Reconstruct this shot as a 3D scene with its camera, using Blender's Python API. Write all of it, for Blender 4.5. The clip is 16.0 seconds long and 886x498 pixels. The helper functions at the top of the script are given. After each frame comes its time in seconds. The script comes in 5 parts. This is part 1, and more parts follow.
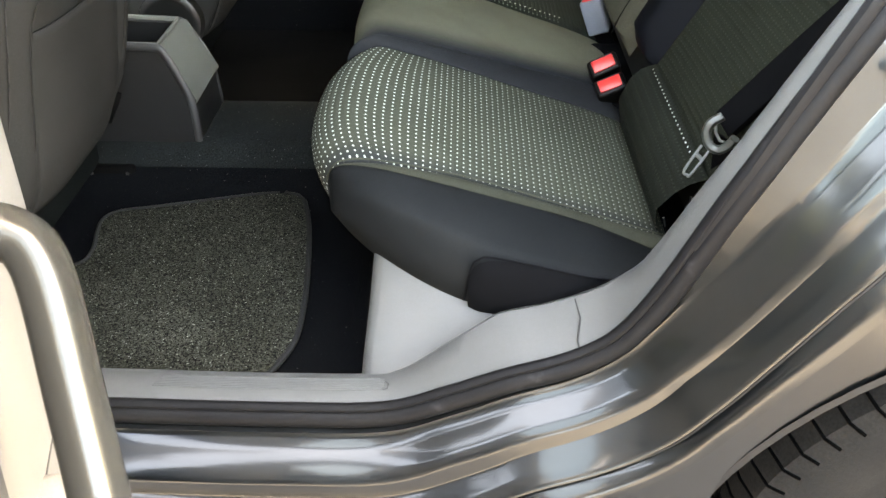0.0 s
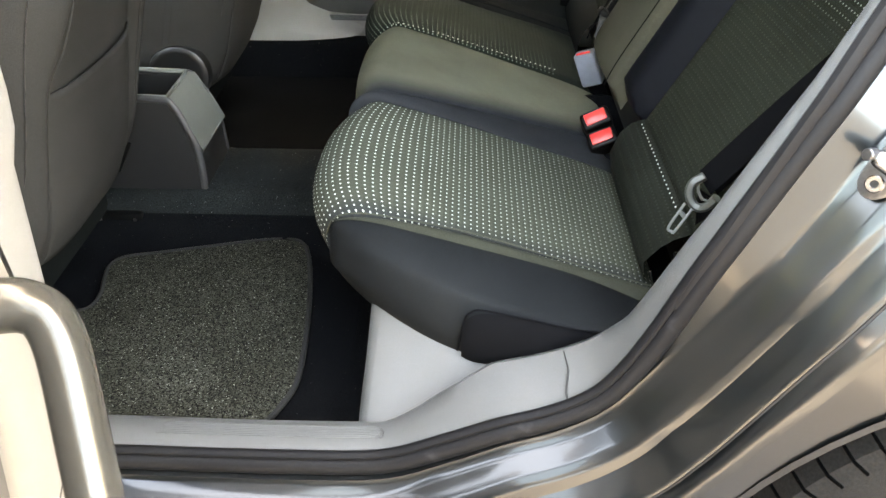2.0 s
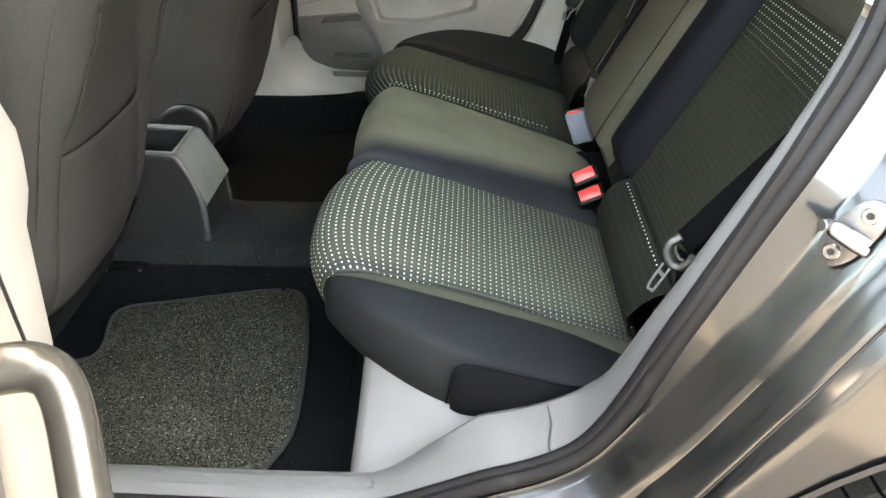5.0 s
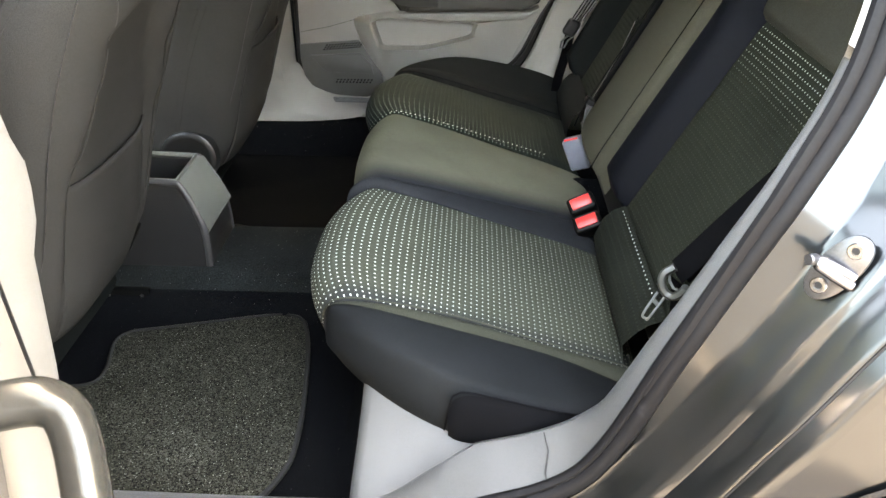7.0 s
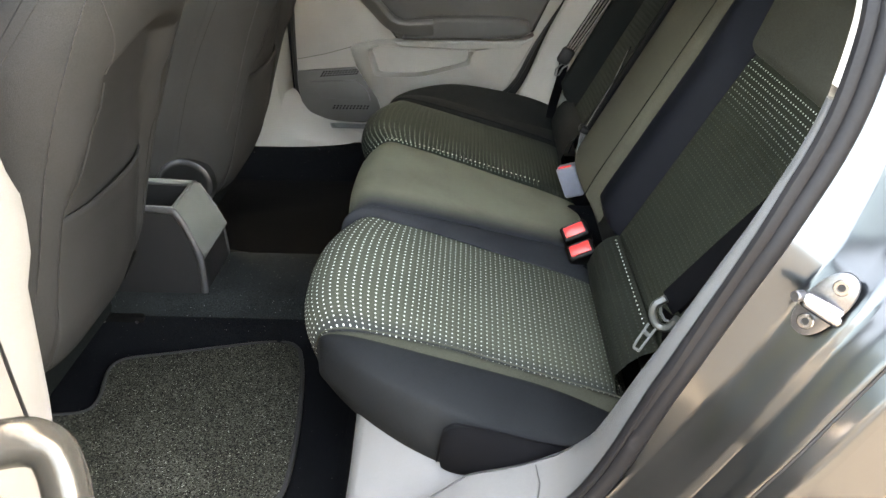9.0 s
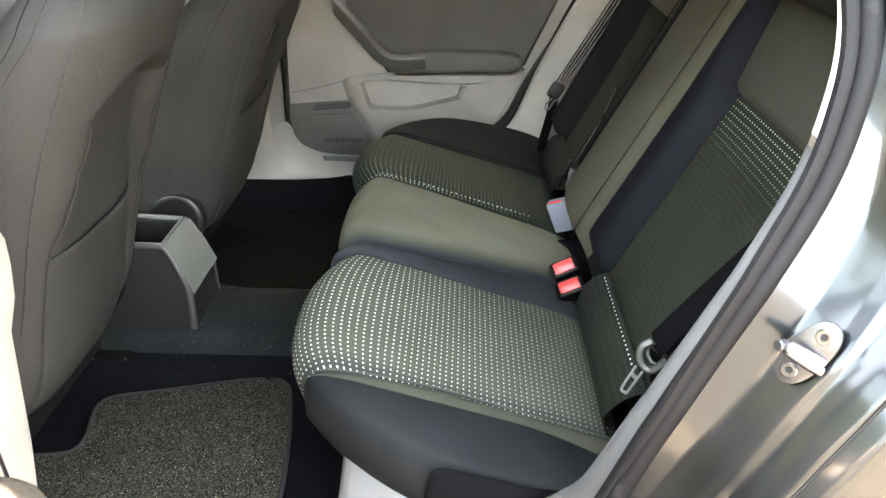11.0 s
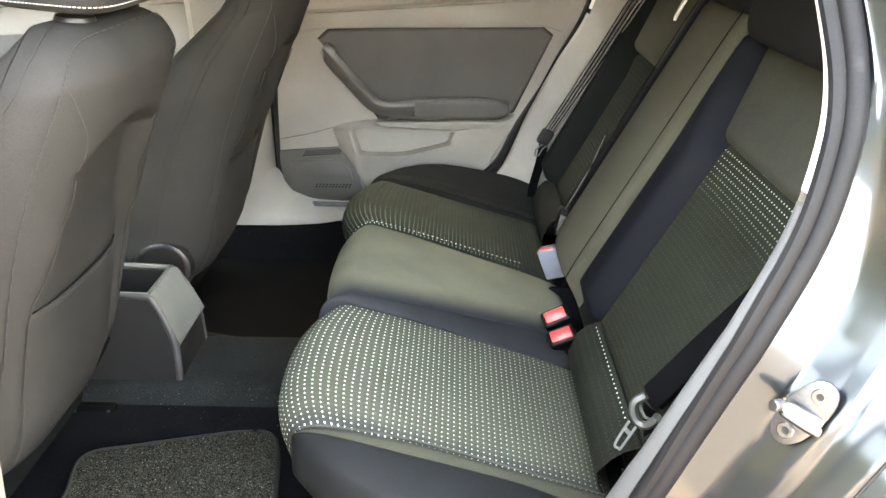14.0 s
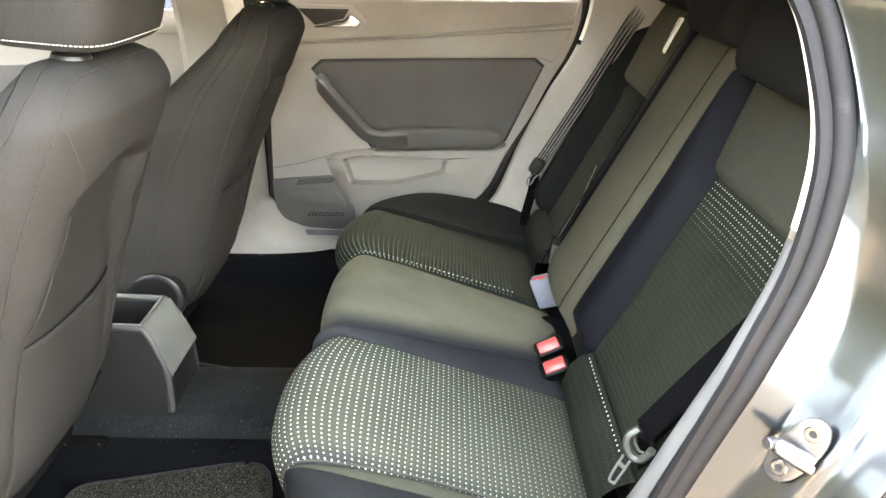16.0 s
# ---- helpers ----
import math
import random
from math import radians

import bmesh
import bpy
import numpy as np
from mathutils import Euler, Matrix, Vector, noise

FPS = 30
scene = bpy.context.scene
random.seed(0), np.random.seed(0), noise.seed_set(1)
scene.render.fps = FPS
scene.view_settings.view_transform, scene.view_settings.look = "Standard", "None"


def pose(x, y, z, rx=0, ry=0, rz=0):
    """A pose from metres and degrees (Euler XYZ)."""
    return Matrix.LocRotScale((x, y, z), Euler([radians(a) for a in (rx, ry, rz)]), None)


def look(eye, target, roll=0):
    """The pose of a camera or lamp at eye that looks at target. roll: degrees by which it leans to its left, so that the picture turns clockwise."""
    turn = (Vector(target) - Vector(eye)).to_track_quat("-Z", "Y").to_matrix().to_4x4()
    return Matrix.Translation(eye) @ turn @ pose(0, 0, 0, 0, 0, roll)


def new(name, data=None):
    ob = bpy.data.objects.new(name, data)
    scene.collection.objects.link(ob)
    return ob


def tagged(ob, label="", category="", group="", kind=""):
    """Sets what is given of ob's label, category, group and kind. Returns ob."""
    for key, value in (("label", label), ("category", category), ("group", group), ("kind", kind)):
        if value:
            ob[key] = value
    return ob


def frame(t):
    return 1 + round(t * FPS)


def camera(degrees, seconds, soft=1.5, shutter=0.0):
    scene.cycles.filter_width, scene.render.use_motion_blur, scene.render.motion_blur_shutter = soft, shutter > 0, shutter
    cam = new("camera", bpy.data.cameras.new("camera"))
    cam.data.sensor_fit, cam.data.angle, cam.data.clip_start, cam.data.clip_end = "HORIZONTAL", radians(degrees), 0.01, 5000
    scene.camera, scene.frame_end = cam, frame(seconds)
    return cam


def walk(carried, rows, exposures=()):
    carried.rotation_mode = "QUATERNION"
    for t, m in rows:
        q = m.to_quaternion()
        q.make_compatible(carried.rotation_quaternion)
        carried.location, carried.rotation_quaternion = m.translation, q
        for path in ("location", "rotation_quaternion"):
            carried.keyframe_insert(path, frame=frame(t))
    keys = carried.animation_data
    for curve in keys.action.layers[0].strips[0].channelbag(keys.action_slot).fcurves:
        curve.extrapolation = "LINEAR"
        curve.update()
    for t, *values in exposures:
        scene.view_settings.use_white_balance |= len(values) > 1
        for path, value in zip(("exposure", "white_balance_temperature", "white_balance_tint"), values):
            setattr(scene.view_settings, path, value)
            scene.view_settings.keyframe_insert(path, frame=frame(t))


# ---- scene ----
cam = camera(61.0, 16.0)
PATH = [
    (0, (0.065, -0.679, 1.136), (0.027, 0.887, -0.107), 0.0),
    (0.5, (0.068, -0.681, 1.151), (0.027, 0.894, -0.08), 0.0),
    (1, (0.07, -0.685, 1.164), (0.027, 0.904, -0.05), 0.1),
    (1.5, (0.074, -0.689, 1.173), (0.027, 0.916, -0.019), 0.0),
    (2, (0.077, -0.693, 1.181), (0.028, 0.924, 0.005), 0.0),
    (2.5, (0.081, -0.699, 1.19), (0.03, 0.932, 0.034), 0.1),
    (3, (0.085, -0.704, 1.196), (0.033, 0.938, 0.055), 0.1),
    (3.5, (0.088, -0.709, 1.204), (0.034, 0.943, 0.078), 0.1),
    (4, (0.092, -0.713, 1.212), (0.035, 0.95, 0.103), 0.1),
    (6.5, (0.099, -0.726, 1.237), (0.035, 0.975, 0.186), 0.1),
    (7, (0.1, -0.728, 1.245), (0.036, 0.979, 0.205), 0.1),
    (7.5, (0.101, -0.729, 1.25), (0.038, 0.985, 0.22), 0.1),
    (8, (0.104, -0.73, 1.255), (0.04, 0.991, 0.238), 0.2),
    (8.5, (0.106, -0.728, 1.258), (0.043, 0.999, 0.252), 0.2),
    (11, (0.121, -0.713, 1.283), (0.068, 1.053, 0.344), 0.3),
    (11.5, (0.123, -0.709, 1.287), (0.072, 1.065, 0.365), 0.2),
    (12, (0.124, -0.706, 1.289), (0.076, 1.078, 0.386), 0.3),
    (12.5, (0.124, -0.701, 1.289), (0.081, 1.09, 0.4), 0.3),
    (13, (0.124, -0.698, 1.289), (0.086, 1.101, 0.417), 0.3),
    (13.5, (0.124, -0.697, 1.291), (0.089, 1.108, 0.432), 0.3),
    (14, (0.124, -0.694, 1.294), (0.091, 1.118, 0.449), 0.4),
    (14.5, (0.122, -0.692, 1.297), (0.095, 1.126, 0.465), 0.4),
    (15, (0.121, -0.692, 1.301), (0.099, 1.133, 0.483), 0.5),
    (15.5, (0.122, -0.692, 1.305), (0.103, 1.139, 0.499), 0.5),
    (16, (0.122, -0.692, 1.31), (0.109, 1.146, 0.52), 0.5),
]
EXPOSURES = [(0.0, 6.28, 11300, 11), (4.0, 6.47, 11300, 11), (8.0, 6.42, 11000, 13), (12.0, 6.82, 11000, 13), (16.0, 7.12, 11500, 14)]
walk(cam, [(t, look(eye, target, roll)) for t, eye, target, roll in PATH], EXPOSURES)

# ---- world, sun and exposure ----
world = bpy.data.worlds.new("world")
scene.world = world
world.use_nodes = True
wn = world.node_tree.nodes
sky = wn.new("ShaderNodeTexSky")
sky.sky_type = "NISHITA"
sky.sun_disc = False
sky.sun_elevation = radians(41)
sky.sun_rotation = radians(21)
sky.dust_density = 4.0
wn["Background"].inputs["Strength"].default_value = 0.15
world.node_tree.links.new(sky.outputs[0], wn["Background"].inputs["Color"])
sun = new("sun", bpy.data.lights.new("sun", "SUN"))
sun.data.energy = 2.0
sun.data.angle = radians(4)
sun.data.color = (1.0, 0.985, 0.97)
sun.matrix_world = look((1.2, 3.2, 3.0), (0, 0, 0))


# ---- materials ----
def material(name, base, rough=0.6, metal=0.0, grain=0.0, grain_size=400.0, bump=0.0, bump_size=900.0, stain=0.0, stain_size=9.0,
             coat=0.0, coat_rough=0.03, spec=0.5, second=None, speck=None):
    """A surface with grain and stains in its colour and a fine relief, in metres."""
    m = bpy.data.materials.new(name)
    m.use_nodes = True
    n, l = m.node_tree.nodes, m.node_tree.links
    b = n["Principled BSDF"]
    b.inputs["Roughness"].default_value = rough
    b.inputs["Metallic"].default_value = metal
    b.inputs["Specular IOR Level"].default_value = spec
    b.inputs["Coat Weight"].default_value = coat
    b.inputs["Coat Roughness"].default_value = coat_rough
    b.inputs["Base Color"].default_value = (*base, 1)
    coord = n.new("ShaderNodeTexCoord")
    col = None
    if stain:
        t = n.new("ShaderNodeTexNoise")
        t.inputs["Scale"].default_value, t.inputs["Detail"].default_value = stain_size, 5
        l.new(coord.outputs["Object"], t.inputs["Vector"])
        ramp = n.new("ShaderNodeMapRange")
        ramp.inputs[1].default_value, ramp.inputs[2].default_value = 0.35, 0.7
        ramp.inputs[3].default_value, ramp.inputs[4].default_value = 0, 1
        l.new(t.outputs["Fac"], ramp.inputs[0])
        mix = n.new("ShaderNodeMix")
        mix.data_type = "RGBA"
        mix.inputs[6].default_value = (*base, 1)
        mix.inputs[7].default_value = (*(second or [c * (1 - stain) for c in base]), 1)
        l.new(ramp.outputs[0], mix.inputs[0])
        col = mix.outputs[2]
        rr = n.new("ShaderNodeMapRange")
        rr.inputs[3].default_value, rr.inputs[4].default_value = max(0.02, rough - 0.08 * stain), min(1, rough + 0.25 * stain)
        l.new(t.outputs["Fac"], rr.inputs[0])
        l.new(rr.outputs[0], b.inputs["Roughness"])
    if grain:
        t = n.new("ShaderNodeTexNoise")
        t.inputs["Scale"].default_value, t.inputs["Detail"].default_value = grain_size, 2
        l.new(coord.outputs["Object"], t.inputs["Vector"])
        mr = n.new("ShaderNodeMapRange")
        mr.inputs[1].default_value, mr.inputs[2].default_value = 0.3, 0.7
        mr.inputs[3].default_value, mr.inputs[4].default_value = 1 - grain, 1 + grain
        l.new(t.outputs["Fac"], mr.inputs[0])
        mul = n.new("ShaderNodeVectorMath")
        mul.operation = "SCALE"
        if col:
            l.new(col, mul.inputs[0])
        else:
            mul.inputs[0].default_value = base
        l.new(mr.outputs[0], mul.inputs["Scale"])
        col = mul.outputs[0]
    for tint, size, level, soft in speck or ():
        t = n.new("ShaderNodeTexNoise")
        t.inputs["Scale"].default_value, t.inputs["Detail"].default_value = size, 1 if size > 100 else 4
        l.new(coord.outputs["Object"], t.inputs["Vector"])
        mr = n.new("ShaderNodeMapRange")
        mr.inputs[1].default_value, mr.inputs[2].default_value = level, level + soft
        l.new(t.outputs["Fac"], mr.inputs[0])
        mix = n.new("ShaderNodeMix")
        mix.data_type = "RGBA"
        mix.inputs[7].default_value = (*tint, 1)
        l.new(col, mix.inputs[6])
        l.new(mr.outputs[0], mix.inputs[0])
        col = mix.outputs[2]
    if col:
        l.new(col, b.inputs["Base Color"])
    if bump:
        t = n.new("ShaderNodeTexNoise")
        t.inputs["Scale"].default_value, t.inputs["Detail"].default_value = bump_size, 3
        l.new(coord.outputs["Object"], t.inputs["Vector"])
        bm_ = n.new("ShaderNodeBump")
        bm_.inputs["Strength"].default_value, bm_.inputs["Distance"].default_value = bump, 0.002
        l.new(t.outputs["Fac"], bm_.inputs["Height"])
        l.new(bm_.outputs[0], b.inputs["Normal"])
    return m


def seam_shade(m, navy, edge, inner, amount):
    """Blends a cloth to navy along one seam, its shade put into the colour; edge and inner are across the cushion, on
    its UV map in metres.
    """
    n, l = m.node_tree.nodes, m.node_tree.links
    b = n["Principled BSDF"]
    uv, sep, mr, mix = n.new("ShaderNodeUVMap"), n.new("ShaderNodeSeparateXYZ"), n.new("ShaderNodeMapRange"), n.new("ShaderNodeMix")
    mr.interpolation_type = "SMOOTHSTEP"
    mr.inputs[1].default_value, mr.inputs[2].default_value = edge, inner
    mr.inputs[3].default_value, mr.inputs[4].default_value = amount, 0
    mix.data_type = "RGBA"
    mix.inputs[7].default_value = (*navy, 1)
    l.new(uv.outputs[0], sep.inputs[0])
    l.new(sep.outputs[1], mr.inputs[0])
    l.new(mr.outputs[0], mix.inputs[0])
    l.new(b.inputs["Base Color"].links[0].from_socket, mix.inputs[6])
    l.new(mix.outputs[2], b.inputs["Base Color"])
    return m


def dotted_fabric(name, base, dot, pitch_u, pitch_v, fade_from, fade_to, radius=0.0026, low_end=0.22, starts=-1.0, ends=9.0, across=None, rise=0.0, border=None):
    """Woven cloth with rows of small pale dots, which rise at the nose and fade along u. The UV map is in metres."""
    m = material(name, base, 0.85, grain=0.35, grain_size=700, bump=0.35, bump_size=1100, stain=0.25, stain_size=6, spec=0.08)
    n, l = m.node_tree.nodes, m.node_tree.links
    b = n["Principled BSDF"]
    # shade along the seam, blended into the cloth's colour
    if border:
        seam_shade(m, *border)
    under = b.inputs["Base Color"].links[0].from_socket
    uv = n.new("ShaderNodeUVMap")
    sep = n.new("ShaderNodeSeparateXYZ")
    l.new(uv.outputs[0], sep.inputs[0])

    def math_node(op, a, bb=None, c=None):
        k = n.new("ShaderNodeMath")
        k.operation = op
        for i, v in enumerate((a, bb, c)):
            if v is None:
                continue
            if isinstance(v, (int, float)):
                k.inputs[i].default_value = v
            else:
                l.new(v, k.inputs[i])
        return k.outputs[0]

    def cell(v, pitch):
        return math_node("MULTIPLY", math_node("SUBTRACT", math_node("FRACT", math_node("DIVIDE", v, pitch)), 0.5), pitch)

    du, dv = cell(sep.outputs[0], pitch_u), cell(sep.outputs[1], pitch_v)
    r = math_node("SQRT", math_node("ADD", math_node("MULTIPLY", du, du), math_node("MULTIPLY", math_node("MULTIPLY", dv, dv), 0.6)))
    mask = n.new("ShaderNodeMapRange")
    mask.interpolation_type = "SMOOTHSTEP"
    mask.inputs[1].default_value, mask.inputs[2].default_value = radius * 0.65, radius * 1.15
    mask.inputs[3].default_value, mask.inputs[4].default_value = 1, 0
    l.new(r, mask.inputs[0])
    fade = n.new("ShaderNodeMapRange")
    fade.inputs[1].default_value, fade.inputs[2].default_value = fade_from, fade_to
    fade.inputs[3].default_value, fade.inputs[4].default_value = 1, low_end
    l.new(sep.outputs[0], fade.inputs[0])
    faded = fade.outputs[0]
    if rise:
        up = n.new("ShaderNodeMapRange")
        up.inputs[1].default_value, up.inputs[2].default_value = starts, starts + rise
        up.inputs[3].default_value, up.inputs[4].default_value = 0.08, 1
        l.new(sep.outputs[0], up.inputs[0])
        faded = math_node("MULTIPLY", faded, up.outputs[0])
    if across:
        side_fade = n.new("ShaderNodeMapRange")
        side_fade.inputs[1].default_value, side_fade.inputs[2].default_value = across[0], across[1]
        side_fade.inputs[3].default_value, side_fade.inputs[4].default_value = 1, across[2]
        l.new(sep.outputs[1], side_fade.inputs[0])
        faded = math_node("MULTIPLY", faded, side_fade.outputs[0])
    rib = math_node("MULTIPLY", math_node("COSINE", math_node("MULTIPLY", sep.outputs[0], 2 * math.pi / pitch_u)), 0.5)
    mix = n.new("ShaderNodeMix")
    mix.data_type = "RGBA"
    mix.inputs[7].default_value = (*dot, 1)
    l.new(under, mix.inputs[6])
    inside = math_node("MULTIPLY", math_node("GREATER_THAN", sep.outputs[0], starts), math_node("LESS_THAN", sep.outputs[0], ends))
    l.new(math_node("MULTIPLY", inside, math_node("MULTIPLY", mask.outputs[0], faded)), mix.inputs[0])
    l.new(mix.outputs[2], b.inputs["Base Color"])
    bump = n.new("ShaderNodeBump")
    bump.inputs["Strength"].default_value, bump.inputs["Distance"].default_value = 0.5, 0.0012
    l.new(rib, bump.inputs["Height"])
    l.new(b.inputs["Normal"].links[0].from_socket, bump.inputs["Normal"])
    l.new(bump.outputs[0], b.inputs["Normal"])
    return m


M_PAINT = material("grey metallic paint", (0.0125, 0.0155, 0.0172), 0.32, 0.85, grain=0.12, grain_size=2600, stain=0.2, stain_size=5, coat=0.8, coat_rough=0.10, speck=(((0.0165, 0.0185, 0.0200), 7, 0.58, 0.25),))
M_SEAL = material("door seal rubber", (0.0052, 0.0052, 0.0058), 0.45, grain=0.2, grain_size=300, stain=0.5, stain_size=14, second=(0.0072, 0.0070, 0.0072), spec=0.10, speck=(((0.022, 0.021, 0.022), 26, 0.66, 0.10),))
M_BLACK = material("black plastic", (0.007, 0.007, 0.0075), 0.5, grain=0.2, bump=0.1, stain=0.2, spec=0.25)
M_TRIM = material("grey trim plastic", (0.077, 0.078, 0.076), 0.4, grain=0.12, grain_size=900, bump=0.3, bump_size=1500, stain=0.18, stain_size=7)
M_CARD = material("warm grey door plastic", (0.218, 0.204, 0.184), 0.6, grain=0.12, grain_size=900, bump=0.3, bump_size=1400, stain=0.18, stain_size=6)
M_CARD_DARK = material("dark grey door plastic", (0.056, 0.053, 0.048), 0.55, grain=0.12, grain_size=900, bump=0.3, bump_size=1400, stain=0.18)
M_INSERT = material("dark door insert", (0.048, 0.045, 0.041), 0.7, grain=0.12, grain_size=800, bump=0.3, bump_size=1600, stain=0.18)
M_ARMREST = material("armrest skin", (0.050, 0.047, 0.042), 0.7, grain=0.12, grain_size=800, bump=0.3, bump_size=1600, stain=0.18)
M_HANDLE = material("satin dark grey handle", (0.050, 0.047, 0.043), 0.32, grain=0.05, stain=0.1, stain_size=20)
# Near handle only: metal stands in for the highlight on dark plastic.
M_HANDLE_GLINT = material("handle with metal highlight", (0.060, 0.060, 0.055), 0.24, 0.7, grain=0.05, stain=0.1, stain_size=20)
M_CARPET = material("black carpet", (0.0028, 0.0031, 0.0035), 0.95, grain=0.6, grain_size=500, bump=0.6, bump_size=700, stain=0.6, stain_size=5, second=(0.0045, 0.0048, 0.0054), spec=0.03, speck=(((0.026, 0.027, 0.030), 9, 0.61, 0.14), ((0.12, 0.12, 0.12), 260, 0.76, 0.05)))
# Far mat's pile: the footwell's shade put into a near-black copy.
M_MAT_SHADED = material("shaded mat pile", (0.0017, 0.0018, 0.0018), 0.95, grain=0.6, grain_size=400, bump=0.6, bump_size=500, stain=0.3, stain_size=6, spec=0.05)
# The floor carpet again, lightened for the light on the tunnel's top.
M_CARPET_LIT = material("lit tunnel carpet", (0.0115, 0.0140, 0.0138), 0.95, grain=0.7, grain_size=420, bump=0.7, bump_size=450, stain=0.4, stain_size=7, spec=0.1, speck=(((0.15, 0.15, 0.15), 260, 0.74, 0.05),))
M_MAT = material("mat pile", (0.0225, 0.0225, 0.0170), 0.95, grain=1.0, grain_size=380, bump=1.0, bump_size=380, stain=0.45, stain_size=6, second=(0.036, 0.036, 0.028), spec=0.05, speck=(((0.004, 0.004, 0.004), 420, 0.56, 0.06), ((0.20, 0.20, 0.17), 330, 0.69, 0.05),))
M_BINDING = material("mat binding", (0.0165, 0.0165, 0.0155), 0.7, grain=0.3, grain_size=800, bump=0.3, spec=0.15)
# Console wall tone darkened and edge tone lightened, as light falls on them.
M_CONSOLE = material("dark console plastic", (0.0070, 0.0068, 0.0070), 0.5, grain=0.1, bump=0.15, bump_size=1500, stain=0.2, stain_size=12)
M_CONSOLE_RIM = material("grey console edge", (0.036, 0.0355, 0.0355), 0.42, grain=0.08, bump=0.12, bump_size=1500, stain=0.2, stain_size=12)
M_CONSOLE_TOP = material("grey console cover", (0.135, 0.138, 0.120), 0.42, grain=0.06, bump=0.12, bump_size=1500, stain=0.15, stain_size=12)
M_SEATBACK = material("grey brown seat cloth", (0.0240, 0.0232, 0.0217), 0.85, grain=0.22, grain_size=800, bump=0.35, bump_size=800, stain=0.32, stain_size=5, spec=0.12)
M_SIDE = material("smooth dark seat cloth", (0.0080, 0.0092, 0.0098), 0.72, grain=0.25, grain_size=900, bump=0.3, bump_size=1300, stain=0.3, stain_size=7, spec=0.08)
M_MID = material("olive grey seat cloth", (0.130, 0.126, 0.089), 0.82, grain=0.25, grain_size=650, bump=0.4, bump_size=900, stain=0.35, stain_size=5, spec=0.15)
# Shade beside the near seam, painted into the middle cushion as navy.
seam_shade(M_MID, (0.0105, 0.0120, 0.0150), 0.503, 0.585, 1.0)
M_STRIP = material("navy grey strip cloth", (0.019, 0.0205, 0.0225), 0.8, grain=0.25, grain_size=900, bump=0.3, bump_size=1300, stain=0.3, stain_size=7, spec=0.1)
# Upper backrest cloth, darkened for the weaker light it gets.
M_UPPER = material("shaded olive seat cloth", (0.044, 0.043, 0.033), 0.82, grain=0.3, grain_size=650, bump=0.4, bump_size=900, stain=0.3, stain_size=6, spec=0.1)
M_BAND = material("olive band cloth", (0.040, 0.042, 0.030), 0.8, grain=0.3, grain_size=800, bump=0.3, bump_size=1100, stain=0.3, stain_size=9, spec=0.12)
# Backrest olive with the weaker light there put into its tone.
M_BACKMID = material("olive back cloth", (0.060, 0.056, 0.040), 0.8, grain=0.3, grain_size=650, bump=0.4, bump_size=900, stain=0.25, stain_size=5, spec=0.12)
# The flank's cloth again, darkened because the backrest gets less light.
M_BOLSTER = material("shaded bolster cloth", (0.0040, 0.0046, 0.0066), 0.6, grain=0.2, grain_size=900, bump=0.25, bump_size=1300, stain=0.25, stain_size=7, spec=0.08)
M_HEADREST = material("black headrest cloth", (0.0072, 0.0072, 0.0068), 0.85, grain=0.25, grain_size=1000, bump=0.25, bump_size=1300, stain=0.2, spec=0.1)
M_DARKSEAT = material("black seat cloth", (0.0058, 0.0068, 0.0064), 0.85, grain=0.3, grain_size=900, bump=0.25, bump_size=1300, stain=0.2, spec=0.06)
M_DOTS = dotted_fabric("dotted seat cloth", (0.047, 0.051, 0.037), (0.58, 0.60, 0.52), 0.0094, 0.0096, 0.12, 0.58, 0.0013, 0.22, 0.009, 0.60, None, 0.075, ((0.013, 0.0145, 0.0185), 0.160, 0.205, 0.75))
# The near dotted cloth darkened for shade; its dots fade across with the light.
M_DOTS_FAR = dotted_fabric("shaded copy of dotted cloth", (0.0088, 0.0132, 0.0112), (0.36, 0.42, 0.36), 0.0094, 0.0096, 0.05, 0.48, 0.0013, 0.25, 0.0, 0.50, (0.86, 0.985, 0.06))
# Dotted backrest cloths: the cushion's cloth darkened for weaker light.
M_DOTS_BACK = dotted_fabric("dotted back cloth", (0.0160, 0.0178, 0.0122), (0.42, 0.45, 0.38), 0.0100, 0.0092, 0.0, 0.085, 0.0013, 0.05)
M_DOTS_LOW = dotted_fabric("shaded dotted back cloth", (0.0125, 0.0142, 0.0105), (0.030, 0.034, 0.026), 0.0112, 0.0094, 0.0, 0.3, 0.0015, 0.5)
M_CHROME = material("chrome", (0.75, 0.74, 0.72), 0.15, 1.0, grain=0.05, stain=0.1)
M_STEEL = material("zinc plated steel", (0.22, 0.22, 0.225), 0.24, 1.0, grain=0.1, stain=0.25, stain_size=40)
M_RED = material("red button plastic", (0.65, 0.035, 0.03), 0.35, grain=0.05, stain=0.1)
M_BUCKLE_GREY = material("pale grey buckle plastic", (0.145, 0.158, 0.19), 0.45, grain=0.05, stain=0.15, stain_size=30)
M_WEB = material("black belt webbing", (0.0016, 0.0016, 0.0019), 0.7, grain=0.3, grain_size=1200, bump=0.4, bump_size=1200, spec=0.04)
M_WEB_GREY = material("grey belt webbing", (0.105, 0.10, 0.095), 0.6, grain=0.3, grain_size=1200, bump=0.4, bump_size=1200)
M_TONGUE = material("grey tongue plastic", (0.046, 0.050, 0.044), 0.4, grain=0.05, stain=0.2, stain_size=30)
